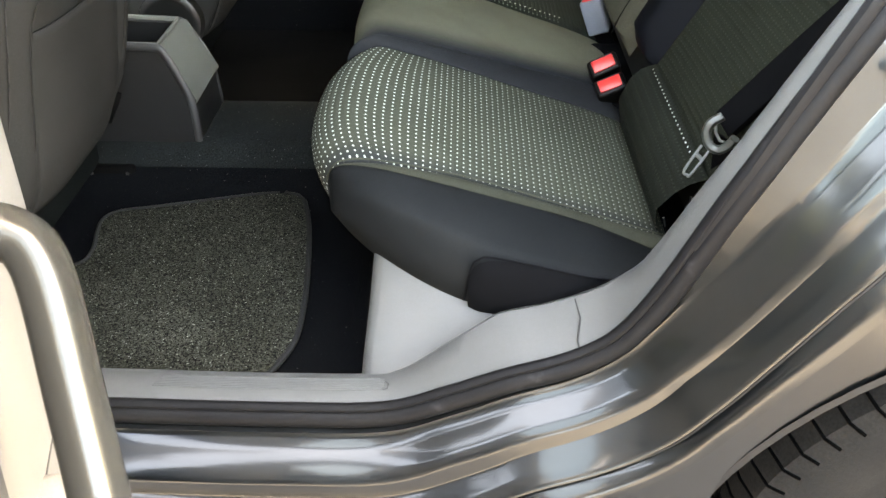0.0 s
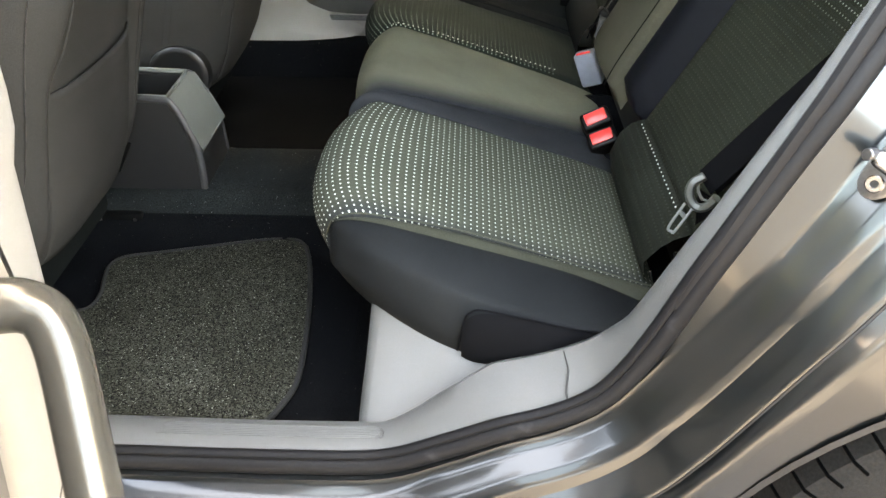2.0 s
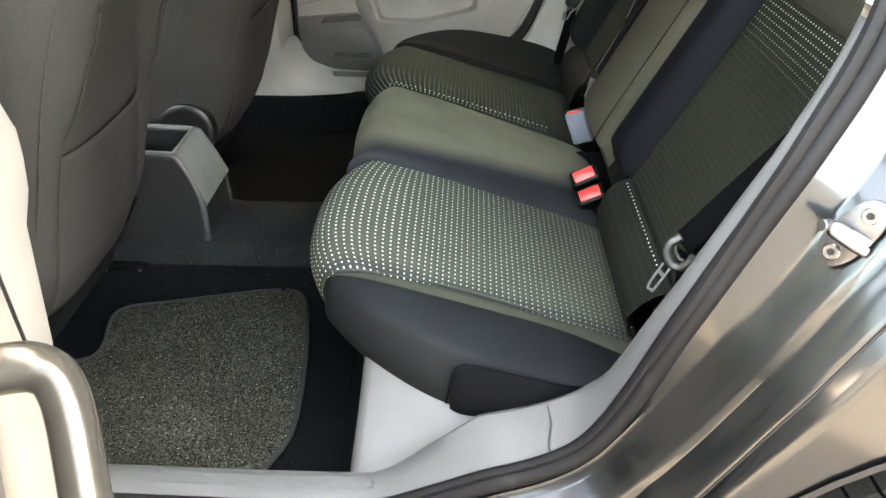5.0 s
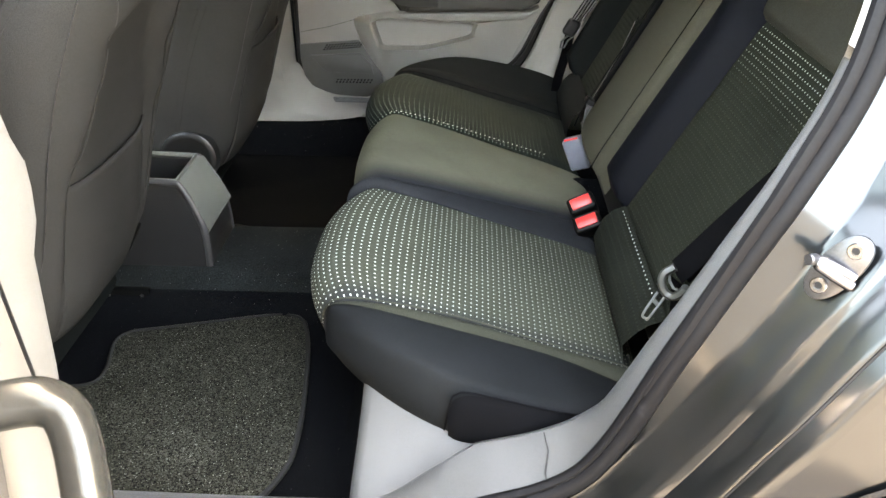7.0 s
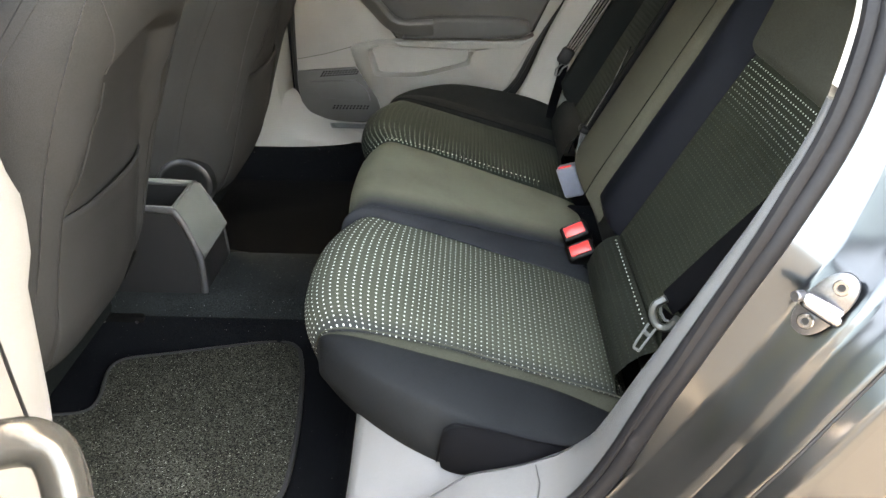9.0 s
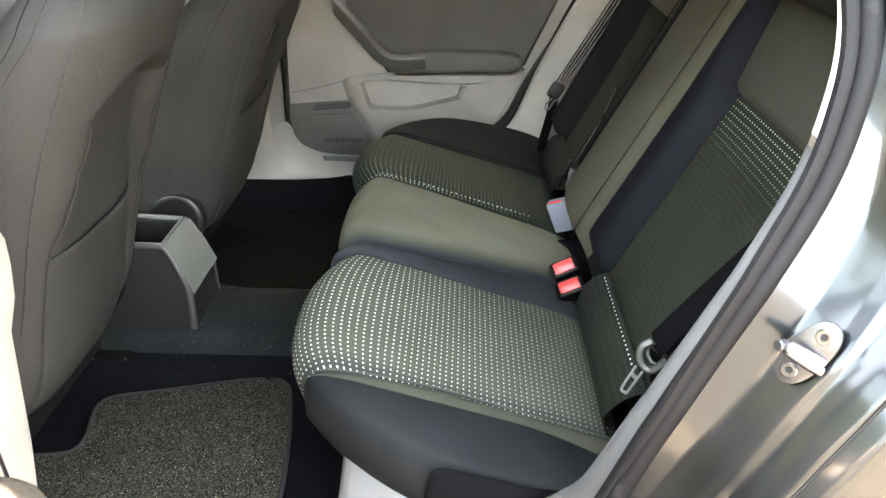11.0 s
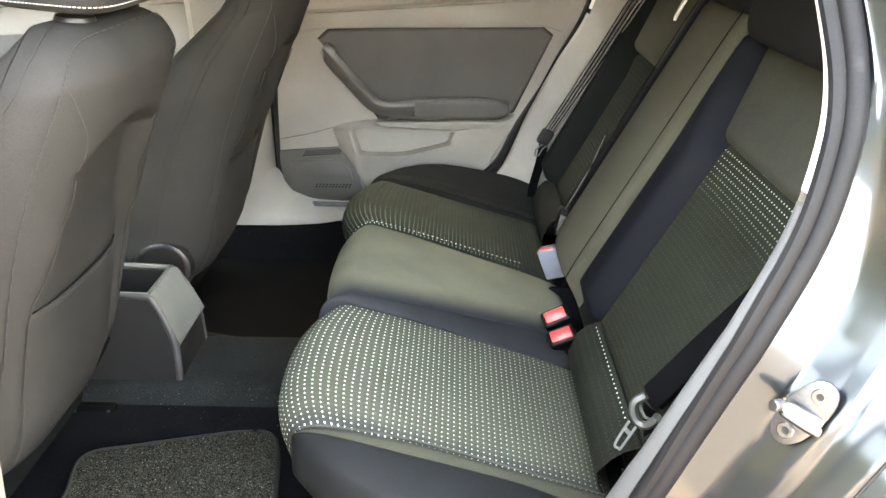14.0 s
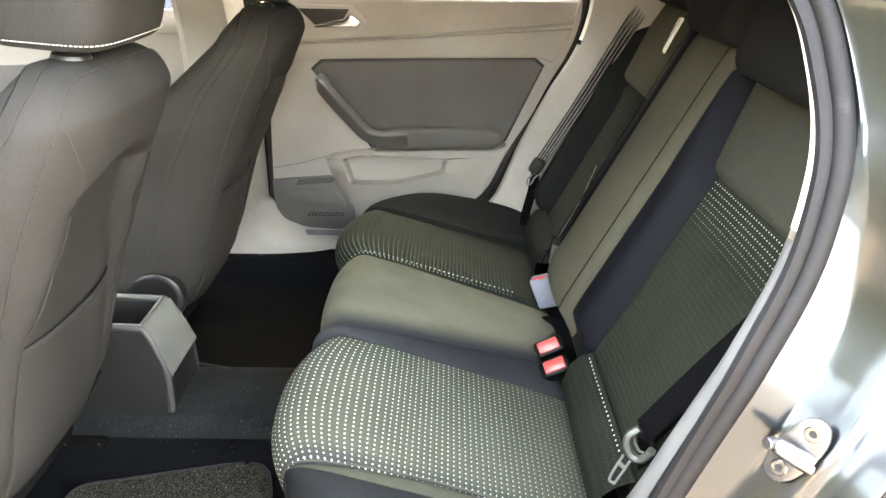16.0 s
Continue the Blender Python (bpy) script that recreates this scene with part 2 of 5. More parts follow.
M_TYRE = material("tyre rubber", (0.0062, 0.0060, 0.0058), 0.8, grain=0.3, grain_size=300, bump=0.3, stain=0.4, stain_size=12, second=(0.0095, 0.0088, 0.0080), spec=0.1)
M_CREAM = material("cream pillar trim", (0.62, 0.58, 0.50), 0.6, grain=0.05, bump=0.1, stain=0.06)
M_HEADLINER = material("pale headliner", (0.36, 0.345, 0.315), 0.9, grain=0.1, bump=0.2, stain=0.08)
M_GROUND = material("sunlit concrete", (0.118, 0.114, 0.108), 0.9, grain=0.2, grain_size=60, bump=0.4, bump_size=120, stain=0.35, stain_size=1.2)
M_WALL = material("grey plaster", (0.058, 0.065, 0.077), 0.9, grain=0.08, grain_size=80, bump=0.3, bump_size=90, stain=0.2, stain_size=0.8)
M_DOT = material("pale woven dot", (0.55, 0.56, 0.5), 0.8, grain=0.2)
M_SEAM = material("dark brown seam", (0.020, 0.018, 0.016), 0.85, grain=0.2)
M_IVY = material("overgrown wall", (0.020, 0.026, 0.013), 0.9, grain=0.7, grain_size=9, bump=0.8, bump_size=20, stain=0.6, stain_size=0.9, second=(0.050, 0.056, 0.026), spec=0.2)
M_PLATE = material("dull steel plate", (0.120, 0.120, 0.125), 0.28, 0.9, grain=0.1, stain=0.3, stain_size=40)
M_FLANK = material("black flank cloth", (0.0022, 0.0024, 0.0030), 0.85, grain=0.25, grain_size=1000, bump=0.25, bump_size=1300, stain=0.2, spec=0.05)
M_STITCH = material("pale stitching", (0.38, 0.37, 0.34), 0.8, grain=0.2)
# Near-black for grooves and slots: their shade put into the colour.
M_GROOVE = material("groove and slot shade", (0.0012, 0.0012, 0.0012), 0.95, grain=0.3, spec=0.0)
M_PILLAR = material("pale warm grey pillar plastic", (0.245, 0.226, 0.203), 0.6, grain=0.12, grain_size=900, bump=0.3, bump_size=1400, stain=0.15, stain_size=6)
M_SATIN = material("satin black plastic", (0.010, 0.0098, 0.0098), 0.38, grain=0.1, stain=0.2, stain_size=14, spec=0.4)
M_RAIL = material("black seat rail", (0.0028, 0.0026, 0.0024), 0.45, grain=0.2, stain=0.2, spec=0.12)
M_GLASS = bpy.data.materials.new("window glass")
M_GLASS.use_nodes = True
g = M_GLASS.node_tree.nodes["Principled BSDF"]
g.inputs["Transmission Weight"].default_value, g.inputs["Roughness"].default_value, g.inputs["IOR"].default_value = 1.0, 0.0, 1.1
g.inputs["Base Color"].default_value = (0.45, 0.52, 0.47, 1)
M_CLEAR = M_GLASS.copy()
M_CLEAR.name = "clear glass"
M_CLEAR.node_tree.nodes["Principled BSDF"].inputs["Base Color"].default_value = (0.88, 0.92, 0.89, 1)


# ---- builders ----
def grid(rows, close_u=False, close_v=False, uv=None, caps=False):
    """A bmesh from rows of points; uv: a matching grid of (u, v)."""
    bm = bmesh.new()
    vs = [[bm.verts.new(p) for p in row] for row in rows]
    layer = bm.loops.layers.uv.new("UVMap") if uv else None
    nu, nv = len(rows), len(rows[0])
    for i in range(nu if close_u else nu - 1):
        for j in range(nv if close_v else nv - 1):
            ids = [(i, j), ((i + 1) % nu, j), ((i + 1) % nu, (j + 1) % nv), (i, (j + 1) % nv)]
            f = bm.faces.new([vs[a][b] for a, b in ids])
            f.smooth = True
            if uv:
                for loop, (a, b) in zip(f.loops, ids):
                    loop[layer].uv = uv[a][b]
    if caps:
        for row in (vs[0], vs[-1]):
            f = bm.faces.new(row)
            f.smooth = False
    bmesh.ops.recalc_face_normals(bm, faces=bm.faces)
    return bm


def prism(outline, low, high, place, bevel=0.004, segments=2):
    """An outline (a, b) raised from low to high; place(a, b, c) gives the point. The upper rim is rounded."""
    bm = bmesh.new()
    bot = [bm.verts.new((a, b, low)) for a, b in outline]
    top = [bm.verts.new((a, b, high)) for a, b in outline]
    n = len(outline)
    lid = bm.faces.new(top)
    bm.faces.new(bot[::-1])
    for i in range(n):
        bm.faces.new((bot[i], bot[(i + 1) % n], top[(i + 1) % n], top[i]))
    bmesh.ops.recalc_face_normals(bm, faces=bm.faces)
    if bevel:
        bmesh.ops.bevel(bm, geom=list(lid.edges), offset=bevel, segments=segments, affect="EDGES", profile=0.5)
    for v in bm.verts:
        v.co = place(*v.co)
    bmesh.ops.recalc_face_normals(bm, faces=bm.faces)
    return bm


def box(sx, sy, sz, m=None, bevel=0.003, segments=2):
    bm = bmesh.new()
    bmesh.ops.create_cube(bm, size=1)
    for v in bm.verts:
        v.co = (v.co.x * sx, v.co.y * sy, v.co.z * sz)
    if bevel:
        bmesh.ops.bevel(bm, geom=list(bm.edges), offset=bevel, segments=segments, affect="EDGES", profile=0.5)
    if m is not None:
        bm.transform(m)
    return bm


def turned(profile, m=None, steps=28):
    """A solid of revolution about z from (radius, z) pairs."""
    rows = [[(r * math.cos(2 * math.pi * k / steps), r * math.sin(2 * math.pi * k / steps), z) for k in range(steps)] for r, z in profile]
    bm = grid(rows, close_v=True, caps=True)
    if m is not None:
        bm.transform(m)
    return bm


def smooth_path(points, per=6):
    """A smooth curve through points."""
    pts = [Vector(p) for p in points]
    out = []
    for i in range(len(pts) - 1):
        a, b, c, d = pts[max(i - 1, 0)], pts[i], pts[i + 1], pts[min(i + 2, len(pts) - 1)]
        for k in range(per):
            t = k / per
            out.append(0.5 * ((2 * b) + (c - a) * t + (2 * a - 5 * b + 4 * c - d) * t * t + (3 * b - a - 3 * c + d) * t ** 3))
    return out + [pts[-1]]


def tube(path, rx, ry=None, up=(0, 1, 0), steps=12, power=2.0, closed=False):
    """A sweep of a rounded section along a path; rx across, ry along up."""
    ry = ry or rx
    path = [Vector(p) for p in path]
    rows = []
    for i, p in enumerate(path):
        t = path[min(i + 1, len(path) - 1)] - path[max(i - 1, 0)]
        if closed:
            t = path[(i + 1) % len(path)] - path[i - 1]
        t.normalize()
        side = t.cross(Vector(up)).normalized()
        u = side.cross(t).normalized()
        row = []
        for k in range(steps):
            a = 2 * math.pi * k / steps
            c, s = math.cos(a), math.sin(a)
            q = (abs(c) ** power + abs(s) ** power) ** (-1 / power)
            row.append(p + side * (rx * c * q) + u * (ry * s * q))
        rows.append(row)
    return grid(rows, close_u=closed, close_v=True, caps=not closed)


def mesh_of(name, bm, mat):
    me = bpy.data.meshes.new(name)
    bm.to_mesh(me)
    bm.free()
    me.materials.append(mat)
    return me


def part(name, bm, mat, parent, label="", flat=None):
    ob = new(name, mesh_of(name, bm, mat))
    ob.parent = parent
    if parent is not None and parent.data is None:
        ob.matrix_parent_inverse = parent.matrix_basis.inverted()
    if flat is None:
        for p in ob.data.polygons:
            p.use_smooth = True
        ob.data.set_sharp_from_angle(angle=radians(40))
    if label:
        tagged(ob, label)
    return ob


def thing(name, label, category, at=(0, 0, 0), group="", kind=""):
    ob = new(name)
    ob.empty_display_size = 0.05
    ob.location = at
    return tagged(ob, label, category, group, kind)


def structure(name, bm, mat, label, category):
    ob = part(name, bm, mat, None)
    return tagged(ob, label, category, kind="structure")


def soften(ob, levels=2):
    s = ob.modifiers.new("subsurf", "SUBSURF")
    s.levels = s.render_levels = levels
    return ob


def lerp(x, xs, ys):
    return float(np.interp(x, xs, ys))


MID = 0.67  # the car's centre line


def far(p):
    return (p[0], 2 * MID - p[1], p[2])


# ---- ground and car body ----
structure("ground", grid([[(x, y, 0) for y in (-60, -6, -2, 0, 2, 6, 60)] for x in (-60, -6, -2, 0, 2, 6, 60)]), M_GROUND, "grey concrete ground in daylight", "ground")

# Unseen wall, added so the paint mirrors a grey band below the sky.
structure("unseen_wall", box(40, 0.3, 2.6, pose(0, -7.0, 1.3), 0.02), M_WALL, "unseen grey plastered wall added to shape the light", "wall")
# Unseen wall, added to keep the sun out of the far windows.
structure("unseen_wall", box(30, 0.2, 3.2, pose(0, 2.65, 1.6), 0.02), M_WALL, "unseen grey plastered wall added to shape the light", "wall")
# Unseen wall, added to darken what the paint mirrors ahead.
structure("unseen_wall", box(0.3, 30, 4.2, pose(-6.5, 0, 2.1), 0.02), M_IVY, "unseen dark green overgrown wall added to darken reflections", "wall")

# The door opening, seen from the side: x and z, and its depth y by height.
OPENING = smooth_path([(-0.60, 0, 0.4185), (-0.34, 0, 0.4165), (-0.276, 0, 0.4155), (-0.141, 0, 0.4145), (-0.019, 0, 0.419), (0.062, 0, 0.449), (0.127, 0, 0.479),
                       (0.189, 0, 0.503), (0.236, 0, 0.533), (0.265, 0, 0.572), (0.293, 0, 0.632), (0.329, 0, 0.726), (0.366, 0, 0.806),
                       (0.41, 0, 0.895), (0.456, 0, 0.982), (0.479, 0, 1.048), (0.491, 0, 1.124), (0.485, 0, 1.189), (0.465, 0, 1.255),
                       (0.41, 0, 1.33), (0.30, 0, 1.385), (0.1, 0, 1.42), (-0.45, 0, 1.44)], 5)
DEPTH_Z, DEPTH_Y = (0.30, 0.41, 0.55, 0.75, 0.90, 1.10, 1.40), (-0.110, -0.095, -0.087, -0.080, -0.060, 0.0, 0.13)


def opening_frame(i):
    """A point of the opening and the outward direction in the side view."""
    t = Vector((0, 0, 0))
    for k in range(1, 8):
        t += OPENING[min(i + k, len(OPENING) - 1)] - OPENING[max(i - k, 0)]
    t.normalize()
    p = OPENING[i]
    return p, Vector((t.z, 0, -t.x)), lerp(p.z, DEPTH_Z, DEPTH_Y)


# The jamb outwards from the seal, by the height of its foot: flange edge, first ridge, foot of its face, second ridge, edge of the outer panel.
FOOT = (0.41, 0.44, 0.50, 0.57, 0.63, 0.70, 0.78, 0.86, 0.93, 1.00, 1.06, 1.12, 1.25)
FLANGE = (0.012, 0.012, 0.012, 0.012, 0.018, 0.033, 0.046, 0.052, 0.057, 0.048, 0.032, 0.018, 0.014)
RIDGE = (0.036, 0.032, 0.033, 0.038, 0.050, 0.062, 0.072, 0.080, 0.086, 0.084, 0.074, 0.064, 0.060)
FACE = (0.058, 0.055, 0.048, 0.046, 0.057, 0.069, 0.079, 0.087, 0.095, 0.099, 0.099, 0.097, 0.092)
SECOND = (0.066, 0.066, 0.064, 0.065, 0.072, 0.083, 0.095, 0.105, 0.112, 0.116, 0.116, 0.114, 0.108)
PANEL = (0.080, 0.080, 0.077, 0.074, 0.082, 0.097, 0.112, 0.122, 0.130, 0.134, 0.134, 0.132, 0.126)


def section(z):
    """Offsets (outwards, across) of the pressed jamb at a foot's height."""
    fl, r1, fc, r2, pn = (lerp(z, FOOT, v) for v in (FLANGE, RIDGE, FACE, SECOND, PANEL))
    deep = lerp(z, (0.41, 0.53), (0.015, 0.0))
    outline = [(0.004, 0.006), (0.009, 0.0040), (fl - 0.001, -0.0130), (fl + 0.002, -0.0145), (fl + 0.0045, -0.0170), (fl + 0.35 * (r1 - fl), -0.026), (fl + 0.7 * (r1 - fl), -0.044),
            (r1 - 0.003, -0.0555), (r1, -0.059), (r1 + 0.003, -0.0605), (fc - 0.002, -0.0625), (fc, -0.0635), (fc + 0.0015, -0.067), (0.5 * (fc + r2), -0.083), (r2 - 0.002, -0.096), (r2, -0.0995),
            (r2 + 0.0025, -0.1005), (r2 + 0.004, -0.098), (r2 + 0.006, -0.098), (pn - 0.003, -0.112), (pn, -0.1165), (pn + 0.004, -0.118), (pn + 0.012, -0.119)]
    return [(d, dy - (deep if dy < -0.02 else 0.5 * deep if dy < -0.01 else 0.0)) for d, dy in outline]


ARCH = Vector((0.72, 0, 0.315))
ARCH_R = 0.402


def jamb(mirror):
    rows = []
    for i in range(len(OPENING)):
        p, n, y = opening_frame(i)
        row = [p + n * d + Vector((0, y + dy, 0)) for d, dy in section(p.z)]
        rows.append([far(v) if mirror else tuple(v) for v in row])
    return grid(rows)


def quarter_skin(mirror):
    """The outer panel from the jamb's edge to the wheel arch or to its end."""
    rows = []
    for i in range(len(OPENING)):
        p, n, y = opening_frame(i)
        if p.z > 1.30:
            continue
        d0, dy0 = section(p.z)[-1]
        start = p + n * d0
        last = 0.22 if p.x < 0.1 else 0.75 if p.z < 1.0 else 0.12
        for k in range(200):
            if (start + n * last * k / 199 - ARCH).length < ARCH_R:
                last = last * k / 199
                break
        row = []
        for t in np.linspace(0, 1, 9):
            q = start + n * max(last, 0.004) * t
            q.z, q.x = min(max(q.z, 0.2), 1.0 if p.z < 1.0 else 1.32), min(q.x, 1.34)
            q.y = y + dy0 - 0.006 * math.sin(math.pi * min(1, t * last / 0.3)) + 0.06 * max(0, t * last - 0.3)
            row.append(far(q) if mirror else tuple(q))
        rows.append(row)
    return grid(rows)


def arch_ring(mirror):
    """The rolled lip of the wheel arch and the liner behind it."""
    rows = []
    for k in range(41):
        a = math.pi * (1.12 - 1.24 * k / 40)
        row = []
        for r, y in ((ARCH_R + 0.006, -0.208), (ARCH_R - 0.001, -0.210), (ARCH_R - 0.004, -0.205), (ARCH_R - 0.004, -0.185), (ARCH_R + 0.02, -0.18), (ARCH_R + 0.02, 0.05)):
            q = (ARCH.x + r * math.cos(a), y, ARCH.z + r * math.sin(a))
            row.append(far(q) if mirror else q)
        rows.append(row)
    return grid(rows)


body = thing("car", "dark grey metallic car with its rear door open", "car", (0, MID, 0))
for mirror in (False, True):
    part("door_jamb", jamb(mirror), M_PAINT, body, "dark grey metallic painted door jamb")
    part("quarter_panel", quarter_skin(mirror), M_PAINT, body)
    part("wheel_arch", arch_ring(mirror), M_BLACK, body, "black wheel arch liner with rolled lip")
    f_ = far if mirror else tuple
    seal_path, lip_path, strip_path = [], [], []
    for i in range(len(OPENING)):
        p, n, y = opening_frame(i)
        seal_path.append(f_(p + n * 0.004 + Vector((0, y - 0.004, 0))))
        lip_path.append(f_(p - n * 0.010 + Vector((0, y + lerp(p.z, (0.46, 0.56), (0.002, -0.001)), 0))))
        if p.z < 1.1 and p.x > 0.05:
            strip_path.append(f_(p + n * (section(p.z)[17][0] + 0.002) + Vector((0, y - 0.0985, 0))))
    seal = part("door_seal", tube(seal_path, 0.0115, 0.010, steps=14), M_SEAL, body, "worn black rubber bulb seal round the doorway")
    part("seal_lip", tube(lip_path, 0.0055, 0.0068, steps=10), M_SEAL, seal)
    inner = [(OPENING[i], *opening_frame(i)[1:]) for i in range(len(OPENING)) if 0.56 < OPENING[i].z < 1.34 and OPENING[i].x > 0.3]
    part("seal_lip", tube([f_(p - n * lerp(p.z, (0.58, 0.95), (-0.002, 0.0135)) + Vector((0, y - 0.003, 0))) for p, n, y in inner], 0.0085, 0.007, steps=8), M_SEAL, seal)
    part("edge_strip", tube(strip_path, 0.0022, 0.0022, steps=8), M_BLACK, body, "thin black rubber edge strip")
part("roof", grid([[(x, y, z - 0.05 * ((y - MID) / 0.5) ** 2) for y in np.linspace(0.06, 1.33, 13)] for x, z in ((-1.3, 1.40), (-0.9, 1.455), (-0.4, 1.475), (0.2, 1.47), (0.7, 1.43), (1.1, 1.36))]), M_PAINT, body)
structure("ceiling", grid([[(x, y, z - 0.05 * ((y - MID) / 0.5) ** 2) for y in np.linspace(0.07, 1.32, 13)] for x, z in ((-1.3, 1.365), (-0.9, 1.42), (-0.4, 1.44), (0.2, 1.435), (0.7, 1.395), (1.1, 1.325))]), M_HEADLINER, "pale fabric headliner", "headliner")
# Unseen panes, added to set how much light enters the cabin.
part("windscreen", grid([[(-1.30, y, 1.385 - 0.05 * ((y - MID) / 0.5) ** 2), (-1.74, y, 1.0)] for y in np.linspace(0.08, 1.26, 9)]), M_CLEAR, body, "clear windscreen")
part("rear_window", grid([[(1.10, y, 1.335 - 0.05 * ((y - MID) / 0.5) ** 2), (1.34, y, 1.06)] for y in np.linspace(0.10, 1.24, 9)]), M_GLASS, body, "tinted rear window")
part("boot_wall", box(0.04, 1.5, 0.95, pose(1.35, MID, 0.6), 0.01), M_PAINT, body)
part("bulkhead", box(0.06, 1.5, 0.75, pose(-1.75, MID, 0.62), 0.02), M_PAINT, body)
part("dashboard", box(0.45, 1.34, 0.34, pose(-1.50, MID, 0.84), 0.08, 4), M_BLACK, body, "black dashboard")
part("rear_shelf", box(0.62, 1.15, 0.03, pose(1.0, MID, 1.02), 0.008), M_BLACK, body)
for s in (0, 1):
    f_ = far if s else tuple
    part("roof_rail", tube([f_(p) for p in ((-1.3, 0.12, 1.36), (-0.4, 0.14, 1.42), (0.3, 0.14, 1.42), (0.7, 0.12, 1.38), (1.1, 0.1, 1.3))], 0.04, 0.03), M_PAINT, body)
    part("front_pillar", tube([f_(p) for p in ((-1.3, 0.12, 1.36), (-1.75, -0.02, 1.0))], 0.04, 0.03), M_PAINT, body)
    part("rear_pillar", prism([(0.62, 1.36), (1.15, 1.30), (1.35, 0.95), (0.62, 0.95)], 0, 0.04, lambda a, b, c, s=s: ((a, -0.03 + 0.3 * (b - 1.0) + c, b) if not s else (a, 2 * MID + 0.03 - 0.3 * (b - 1.0) - c, b)), 0), M_PAINT, body)
    part("body_side", prism([(0.5, 0.2), (0.5, 0.95), (1.35, 0.95), (1.35, 0.2)], 0, 0.03, lambda a, b, c, s=s: ((a, 0.06 + c, b) if not s else (a, 2 * MID - 0.06 - c, b)), 0), M_BLACK, body)
    if s:
        part("inner_side", prism([(0.05, 0.2), (0.05, 0.5), (0.30, 1.12), (0.70, 1.12), (0.70, 0.2)], 0, 0.03, lambda a, b, c: (a, 2 * MID + 0.105 + c, b), 0), M_BLACK, body)
    part("front_side", prism([(-1.75, 0.2), (-1.75, 1.0), (-0.50, 1.04), (-0.50, 0.2)], 0, 0.06, lambda a, b, c, s=s: ((a, -0.21 + c, b) if not s else (a, 2 * MID + 0.21 - c, b)), 0), M_PAINT, body)

# ---- floor ----
def floor_height(x, y):
    a = abs(y - MID)
    tunnel = lerp(a, (0.0, 0.085, 0.105, 0.16, 0.2), (0.388, 0.386, 0.378, 0.325, 0.312))
    rise = lerp(x, (-0.09, -0.02, 0.02, 0.3), (0, 0.13, 0.16, 0.16)) * lerp(a, (0.09, 0.13, 0.50, 0.58), (0.6, 1, 1, 0))
    edge = lerp(a, (0.655, 0.71), (0, 0.100)) if y < MID else lerp(a, (0.622, 0.667), (0, 0.108))
    return max(tunnel, 0.312 + edge) + rise


xs = list(np.linspace(-1.5, -0.75, 6)) + list(np.linspace(-0.7, 0.1, 41)) + [0.3, 0.6, 1.3]
ys = list(np.linspace(-0.045, 2 * MID + 0.03, 72))
structure("floor", grid([[(x, y, floor_height(x, y)) for y in ys] for x in xs]), M_CARPET, "black needle-felt carpet over floor and tunnel", "carpet")
structure("tunnel_carpet", grid([[(x, MID + d, floor_height(x, MID + d) + 0.003) for d in np.linspace(-0.128, 0.100, 19)] for x in np.linspace(-0.90, -0.03, 36)]), M_CARPET_LIT, "carpet on the centre tunnel in a lit tone", "carpet")
structure("underbody", box(3.1, 1.5, 0.03, pose(-0.2, MID, 0.24), 0), M_BLACK, "black underside of the car", "underbody")

# ---- sill and pillar trim ----
TRIM_Z = (0.42, 0.45, 0.48, 0.53, 0.60, 0.75, 0.90, 1.3)
TRIM_UP = (0.012, 0.022, 0.030, 0.030, 0.016, 0.015, 0.017, 0.015)
TRIM_IN = (0.050, 0.066, 0.080, 0.065, 0.048, 0.032, 0.022, 0.020)


def trim_rows(mirror, low, high):
    """From the seal inwards: a flat sill at the front, which rises over the wheel arch and runs on as a narrow band beside the backrest."""
    rows = []
    for i in range(len(OPENING)):
        p, n, y = opening_frame(i)
        if p.x < -0.58 and p.z < 0.5 or p.z > high or p.z < low:
            continue
        up = -n
        lift = 0.036 * lerp(p.x, (0.0, 0.2), (1, 0)) if mirror and p.z < 0.6 else 0.0
        u, s = lerp(p.z, TRIM_Z, TRIM_UP), lerp(p.z, TRIM_Z, TRIM_IN)
        a = p + up * 0.010 + Vector((0, y + 0.002, lift))
        b = p + up * 0.013 + Vector((0, y + min(0.014, 0.4 * s), lift))
        c = p + up * u + Vector((0, y + s, 0.3 * lift))
        d = p + up * (u - 0.006) + Vector((0, y + s + 0.010, 0))
        e = p + up * (u - 0.05) + Vector((0, y + s + 0.018, 0))
        row = [a, b, b.lerp(c, 0.5) + up * 0.001, c, d, e]
        rows.append([far(v) if mirror else tuple(v) for v in row])
    return rows


